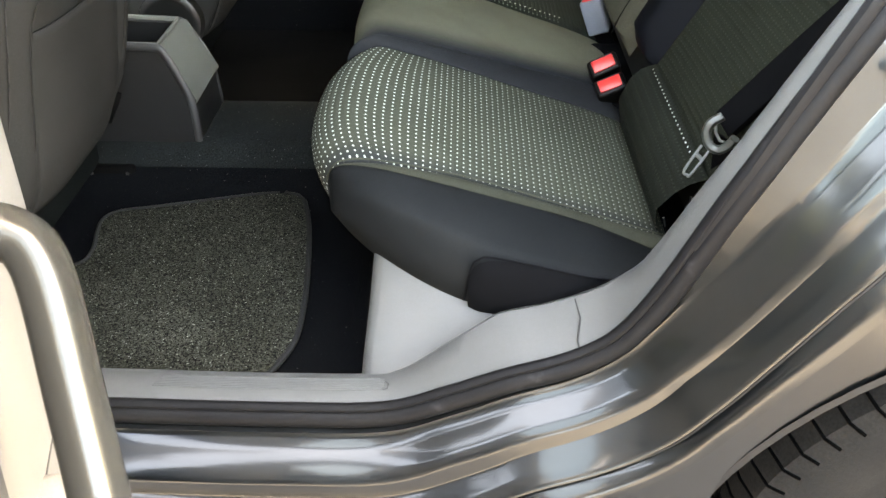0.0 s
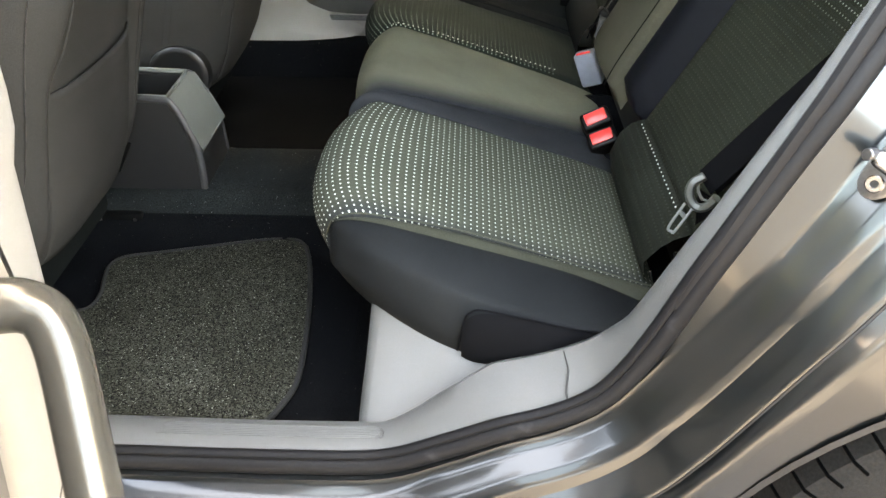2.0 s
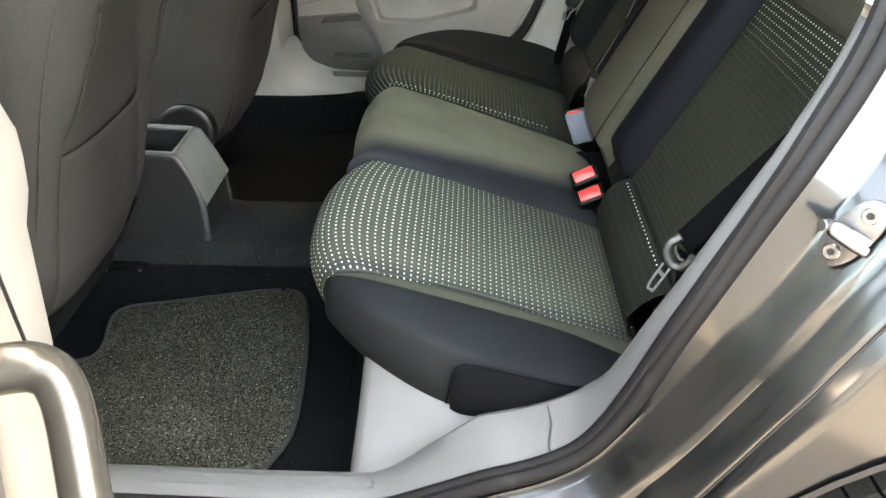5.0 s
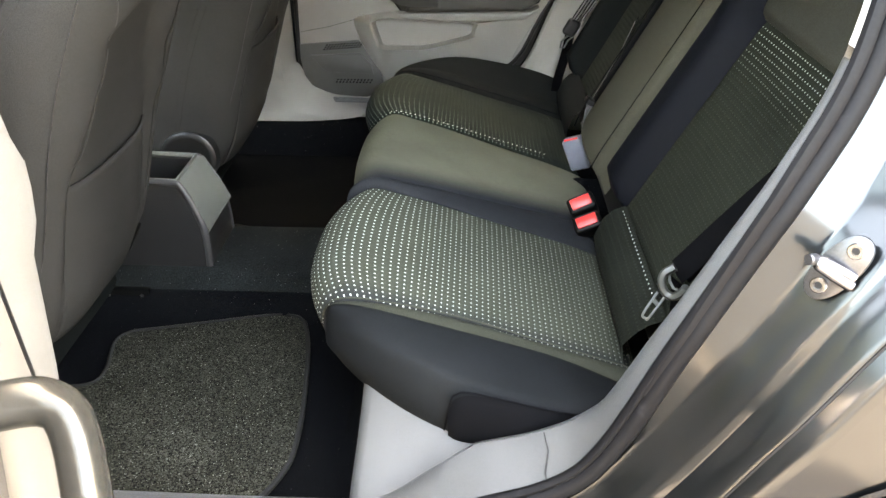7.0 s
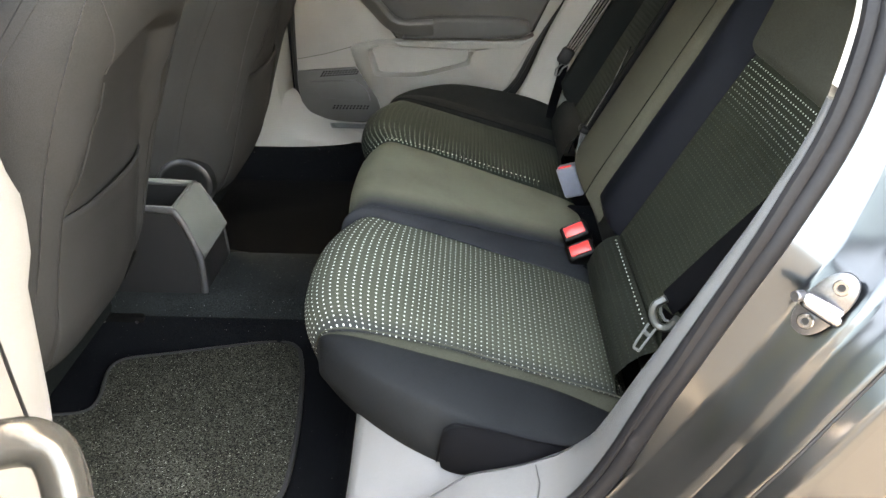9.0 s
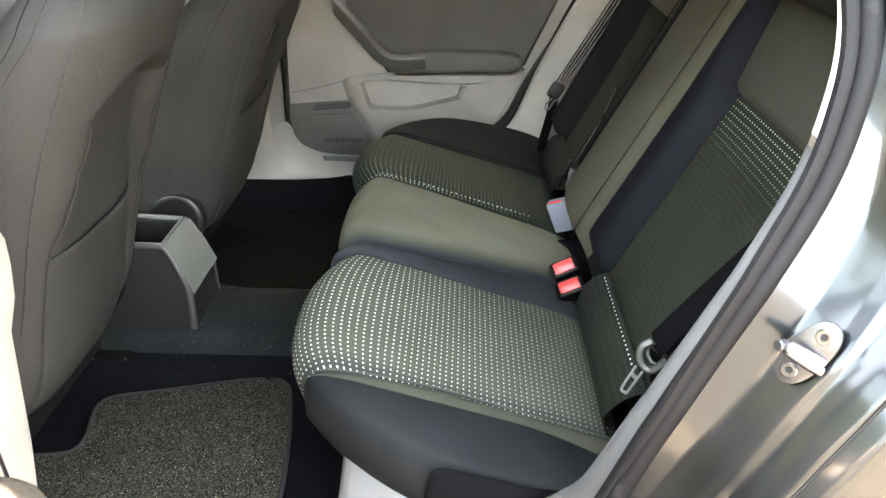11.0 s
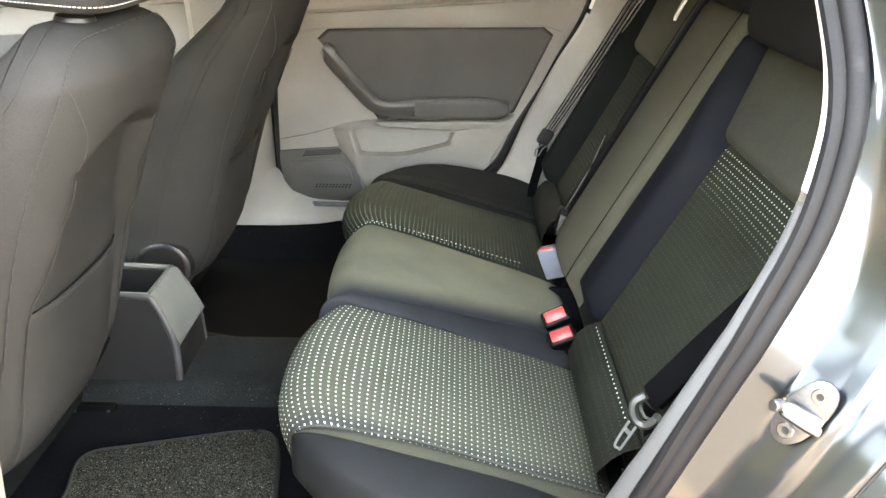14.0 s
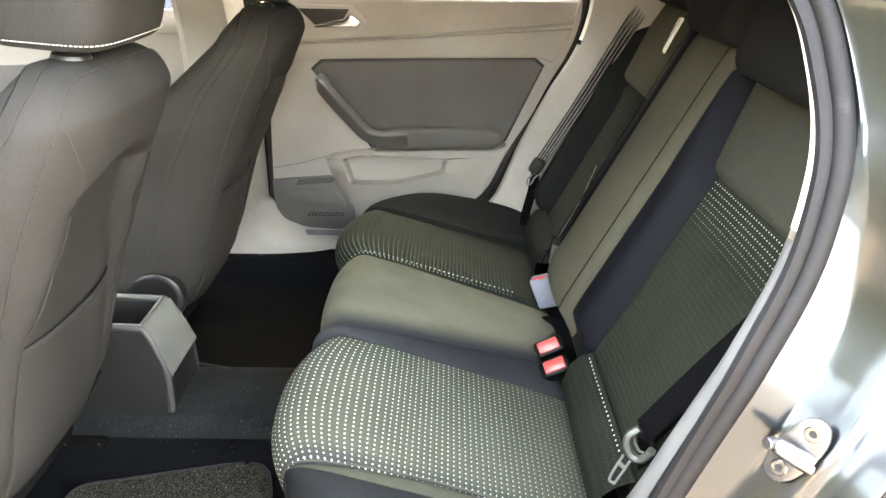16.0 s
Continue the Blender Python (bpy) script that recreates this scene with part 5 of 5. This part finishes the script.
# the closed front doors, seen past the seats and in the paint
for mirror in (True, False):
    def fp(a, b, c, m_=mirror):
        return (a, 2 * MID + 0.11 - c, b) if m_ else (a, -0.11 + c, b)
    def fw(a, y, b, m_=mirror):
        return (a, 2 * MID + y, b) if m_ else (a, -y, b)
    fd = part("front_door", prism([(-1.6, 0.45), (-0.62, 0.45), (-0.615, 1.10), (-1.6, 1.08)], -0.02, 0.0, fp, 0.006), M_CARD, body, "closed front door with warm grey card")
    part("window_ledge", prism([(-1.6, 1.0), (-0.62, 1.03), (-0.62, 1.10), (-1.6, 1.08)], 0.0, 0.015, fp, 0.008), M_CARD, fd)
    part("insert", prism([(-1.5, 0.93), (-0.75, 0.95), (-0.70, 0.75), (-1.5, 0.72)], 0.0, 0.010, fp, 0.006), M_INSERT, fd)
    fg = part("window_pane", grid([[fw(-1.55, 0.06, 1.06), fw(-0.62, 0.06, 1.09)], [fw(-1.3, -0.10, 1.36), fw(-0.58, -0.10, 1.40)]]), M_CLEAR, fd)
tagged(structure("pillar_cover", prism([(-0.60, 1.035), (-0.51, 1.035), (-0.50, 1.40), (-0.58, 1.40)], 0, 0.05, lambda a, b, c: (a, 2 * MID + 0.09 - 0.33 * max(0, b - 1.03) - c, b), 0.012), M_CREAM, "cream upper pillar cover", "trim"))

# ---- belts and buckles ----
def strap(points, width, across, thick=0.0016, per=6):
    """A flat webbing strip along points; across is its width direction."""
    path = smooth_path(points, per)
    a = Vector(across).normalized() * width / 2
    rows = []
    for i, p in enumerate(path):
        t = (path[min(i + 1, len(path) - 1)] - path[max(i - 1, 0)]).normalized()
        nrm = t.cross(a).normalized() * thick / 2
        rows.append([p - a + nrm, p + a + nrm, p + a - nrm, p - a - nrm])
    return grid(rows, close_v=True, caps=True)


belt = thing("seat_belt", "black seat belt with grey latch tongue", "seat belt", (0.40, 0.10, 0.60), "seat belts")
run = [(0.64, 0.085, 1.10), (0.54, 0.100, 0.93), (0.440, 0.122, 0.774), (0.380, 0.119, 0.695)]
part("webbing", strap([(p[0] + 0.005, p[1] + 0.019, p[2] - 0.011) for p in run], 0.028, (0.56, -0.60, -0.68)), M_WEB, belt)
part("webbing", strap([(p[0] + 0.016, p[1] + 0.038, p[2] - 0.018) for p in run], 0.038, (0.66, -0.58, -0.66)), M_WEB, belt)
part("lap_webbing", strap([(0.400, 0.150, 0.66), (0.402, 0.132, 0.60), (0.394, 0.11, 0.54), (0.38, 0.09, 0.47)], 0.046, (0.5, -1, 0.0)), M_WEB, belt)
tg = part("tongue", tube(smooth_path([(0.376, 0.122, 0.707), (0.371, 0.122, 0.703), (0.3635, 0.121, 0.698), (0.3605, 0.119, 0.688), (0.3625, 0.115, 0.678), (0.368, 0.110, 0.671), (0.376, 0.105, 0.671), (0.383, 0.101, 0.679), (0.388, 0.099, 0.690)], 5), 0.0056, 0.0078, up=(-0.3, -0.75, 0.55), steps=12, power=2.6), M_TONGUE, belt, "grey plastic belt tongue")
part("cross_bar", tube([(0.3695, 0.1195, 0.697), (0.3705, 0.116, 0.688), (0.375, 0.110, 0.681), (0.380, 0.106, 0.681)], 0.0020, 0.0016, steps=8), M_TONGUE, tg)
rim = smooth_path([(0.366, 0.107, 0.671), (0.345, 0.095, 0.642), (0.342, 0.096, 0.641), (0.338, 0.100, 0.645), (0.356, 0.112, 0.673)], 4)
part("latch_plate", tube(rim, 0.0018, 0.0012, steps=8, up=(-0.3, -0.75, 0.55)), M_TONGUE, tg, "steel latch plate with a slot")
part("latch_tip", tube([(0.3505, 0.1065, 0.6635), (0.357, 0.102, 0.6585)], 0.0030, 0.0010, steps=8, up=(-0.3, -0.75, 0.55)), M_TONGUE, tg)

for p, q in (((0.345, 0.075, 0.624), (0.347, 0.075, 0.610)), ((0.326, 0.100, 0.574), (0.330, 0.100, 0.560))):
    part("clip", tube([p, q], 0.0016, 0.0010, steps=6), M_CHROME, belt, "small bright metal clip")

# the belt beside the far seat: folded webbing seen edge on, a guide with its tongue, and the lap run
belt = thing("seat_belt", "folded grey seat belt hanging beside the outer seat", "seat belt", (0.34, 1.26, 0.58), "seat belts")
run = [(0.625, 1.25, 1.190), (0.586, 1.25, 1.120), (0.532, 1.25, 1.024), (0.477, 1.25, 0.924), (0.412, 1.25, 0.812), (0.362, 1.25, 0.728)]
for k in range(4):
    off = 0.0085 * (k - 1.2)
    path = smooth_path([(p[0] + off * (1.25 - 0.12 * q), p[1] + 0.002 * k, p[2] - off * 0.55) for q, p in enumerate(run)])
    part("webbing", tube(path, 0.0036, 0.0100, steps=8), M_WEB, belt)
    part("fold", tube([(x - 0.0012, y - 0.0100, z + 0.0006) for x, y, z in path], 0.0021, 0.0012, steps=6), M_WEB_GREY, belt, "pale edge of the folded webbing")
part("guide", box(0.036, 0.022, 0.046, Matrix.Translation((0.358, 1.245, 0.722)) @ Euler((0, radians(28), 0)).to_matrix().to_4x4(), 0.010, 3), M_BLACK, belt, "black plastic belt guide")
part("tongue_plate", tube([(0.350, 1.238, 0.704), (0.334, 1.238, 0.688), (0.332, 1.238, 0.672), (0.342, 1.238, 0.672), (0.352, 1.238, 0.692), (0.366, 1.238, 0.702)], 0.0024, steps=8, up=(0, 1, 0)), M_TONGUE, belt, "steel belt tongue")
part("lap_webbing", strap([(0.356, 1.250, 0.705), (0.349, 1.252, 0.650), (0.336, 1.258, 0.585), (0.332, 1.262, 0.545)], 0.026, (1, 0.25, -0.2)), M_WEB, belt)

# the middle belt in the gap between the backrests: dark strap, tongue, and silvery webbing down to its buckle
belt = thing("seat_belt", "thin black middle seat belt with pale webbing end", "seat belt", (0.39, 0.90, 0.56), "seat belts")
part("webbing", strap([(0.452, 0.905, 0.835), (0.428, 0.900, 0.770), (0.402, 0.897, 0.715), (0.378, 0.893, 0.668)], 0.020, (0.3, 1, 0.0)), M_WEB, belt)
part("fold", tube([(0.444, 0.890, 0.832), (0.420, 0.885, 0.767), (0.394, 0.882, 0.712), (0.370, 0.878, 0.665)], 0.0008, steps=6), M_WEB_GREY, belt)
part("guide", box(0.020, 0.026, 0.014, Matrix.Translation((0.366, 0.888, 0.655)) @ Euler((0, radians(28), 0)).to_matrix().to_4x4(), 0.004, 3), M_BLACK, belt, "black plastic belt guide")
part("tongue_plate", tube([(0.366, 0.880, 0.640), (0.352, 0.880, 0.605), (0.358, 0.880, 0.602), (0.372, 0.880, 0.640)], 0.0022, steps=8, up=(0, 1, 0)), M_TONGUE, belt, "steel belt tongue")
part("lap_webbing", strap([(0.368, 0.890, 0.650), (0.362, 0.880, 0.605), (0.372, 0.884, 0.575), (0.376, 0.885, 0.540)], 0.016, (1, 0.35, 0.1), 0.0022), M_WEB_GREY, belt, "silvery webbing end")


def pointed(x, y, z, axis, wide):
    """A pose whose z runs along axis and whose x lies along wide."""
    a = Vector(axis).normalized()
    w = Vector(wide)
    w = (w - a * w.dot(a)).normalized()
    s = a.cross(w)
    return Matrix(((w.x, s.x, a.x, x), (w.y, s.y, a.y, y), (w.z, s.z, a.z, z), (0, 0, 0, 1)))


def buckle(m, body_mat, label, back=False):
    b = thing("belt_buckle", label, "belt buckle", m.translation - Vector((0, 0, 0.05)), "belt buckles")
    part("housing", box(0.046 if back else 0.054, 0.030 if back else 0.034, 0.075, m @ pose(0, -0.001, -0.0375), 0.006, 3), body_mat, b)
    part("button", box(0.032 if back else 0.040, 0.003 if back else 0.022, 0.006 if back else 0.008, m @ pose(0, -0.012 if back else 0, 0.000 if back else 0.001), 0.002 if back else 0.0025), M_RED, b, "red release button")
    if not back:
        part("slot", box(0.038, 0.0035, 0.004, m @ pose(0, 0.0125, -0.0005), 0.001), M_BLACK, b)
    part("stalk", strap([m @ Vector((0, 0, -0.07)), m @ Vector((0.004, 0.01, -0.11))], 0.034, m.to_3x3() @ Vector((1, 0, 0)), 0.006), M_WEB, b)
    return b


buckle(pointed(0.326, 0.530, 0.548, (-0.30, -0.62, 0.72), (1, 0.1, 0.35)), M_RAIL, "black belt buckle with red button in the seat crease")
buckle(pointed(0.318, 0.572, 0.566, (-0.25, -0.70, 0.66), (1, 0.1, 0.45)), M_RAIL, "black belt buckle with red button leaning on its twin")
buckle(pointed(0.330, 0.850, 0.583, (-0.36, 0.10, 0.90), (1, -0.40, 0.40)), M_BUCKLE_GREY, "pale grey belt buckle with red top edge", True)

# ---- door striker ----
striker = thing("door_striker", "zinc plated door striker with two bolts", "striker", (0.46, -0.10, 0.85))
nrm = Vector((-0.62, -0.72, 0.30)).normalized()
along = Vector((0.55, 0, 0.835)).normalized()
along = (along - nrm * along.dot(nrm)).normalized()
side = nrm.cross(along).normalized()
SM = Matrix(((along.x, side.x, nrm.x, 0.4575), (along.y, side.y, nrm.y, -0.106), (along.z, side.z, nrm.z, 0.8545), (0, 0, 0, 1)))
oval = [(0.039 * math.copysign(abs(math.cos(a)) ** 0.85, math.cos(a)), 0.0185 * math.copysign(abs(math.sin(a)) ** 0.9, math.sin(a))) for a in np.linspace(0, 2 * math.pi, 29)[:-1]]
part("plate", prism(oval, 0.0, 0.005, lambda a, b, c: SM @ Vector((a, b, c)), 0.0015), M_PLATE, striker)
C0, REACH = SM.translation + Vector((0.004, -0.016, -0.004)), Vector((-0.029, 0.008, 0.0145))
wide = Vector((0.30, 0.55, 0.78)).normalized()
part("loop", tube(smooth_path([C0 + wide * 0.0040 - REACH * 0.10, C0 + wide * 0.0040 + REACH * 0.30, C0 + wide * 0.003 + REACH * 0.75, C0 + wide * 0.002 + REACH * 0.95, C0 - wide * 0.002 + REACH * 0.95, C0 - wide * 0.003 + REACH * 0.75, C0 - wide * 0.0040 + REACH * 0.30, C0 - wide * 0.0040 - REACH * 0.10]), 0.0058, steps=12), M_STEEL, striker, "bright latch loop")
part("latch_pin", turned([(0.0, 0.007), (0.0045, 0.007), (0.0055, 0.006), (0.0055, -0.004)], Matrix.Translation(C0 + REACH * 1.06 + Vector((-0.004, 0, 0.002))) @ Vector((-1, -0.55, 0.25)).to_track_quat("Z", "Y").to_matrix().to_4x4(), 16), M_PLATE, striker, "dull round end of the latch loop")
for a in (-0.0235, 0.0235):
    bolt = part("bolt", turned([(0.0, 0.0085), (0.004, 0.0085), (0.0042, 0.0100), (0.0070, 0.0100), (0.0080, 0.009), (0.0080, 0.004)], SM @ Matrix.Translation((a, 0, 0))), M_STEEL, striker)
    part("socket", turned([(0.0, 0.0087), (0.0036, 0.0087), (0.0036, 0.0080)], SM @ Matrix.Translation((a, 0, 0)), 12), M_BLACK, bolt)

# ---- rear wheel ----
wheel = thing("wheel", "dusty rear wheel with black treaded tyre", "wheel", (0.72, -0.09, 0.0))
WM = Matrix.Translation((0.72, -0.088, 0.325)) @ Euler((radians(90), 0, 0)).to_matrix().to_4x4()
ty = part("tyre", turned([(0.20, -0.085), (0.235, -0.098), (0.295, -0.099), (0.316, -0.088), (0.323, -0.06), (0.325, 0.0), (0.323, 0.06), (0.316, 0.088), (0.295, 0.099), (0.235, 0.098), (0.20, 0.085)], WM, 64), M_TYRE, wheel)
for k in range(64):
    a = 2 * math.pi * k / 64
    for s in (-1, 1):
        q = [Vector((r * math.cos(a + d), r * math.sin(a + d), s * w)) for r, d, w in ((0.325, 0.0, 0.012), (0.3245, 0.03, 0.03), (0.3235, 0.036, 0.058), (0.3155, 0.032, 0.089), (0.30, 0.022, 0.0985))]
        part("groove", tube([WM @ p for p in q], 0.0019, steps=5, up=(0, 1, 0)), M_GROOVE, ty, flat=True)
for w in (-0.035, 0.0, 0.035):
    part("rib_groove", tube([WM @ Vector((0.3248 * math.cos(b), 0.3248 * math.sin(b), w)) for b in np.linspace(0, 2 * math.pi, 65)[:-1]], 0.003, steps=6, closed=True, up=(0, 1, 0)), M_GROOVE, ty)
part("rim", turned([(0.03, 0.03), (0.17, 0.05), (0.205, 0.085), (0.205, -0.085), (0.17, -0.07), (0.03, -0.05)], WM, 48), M_STEEL, wheel)
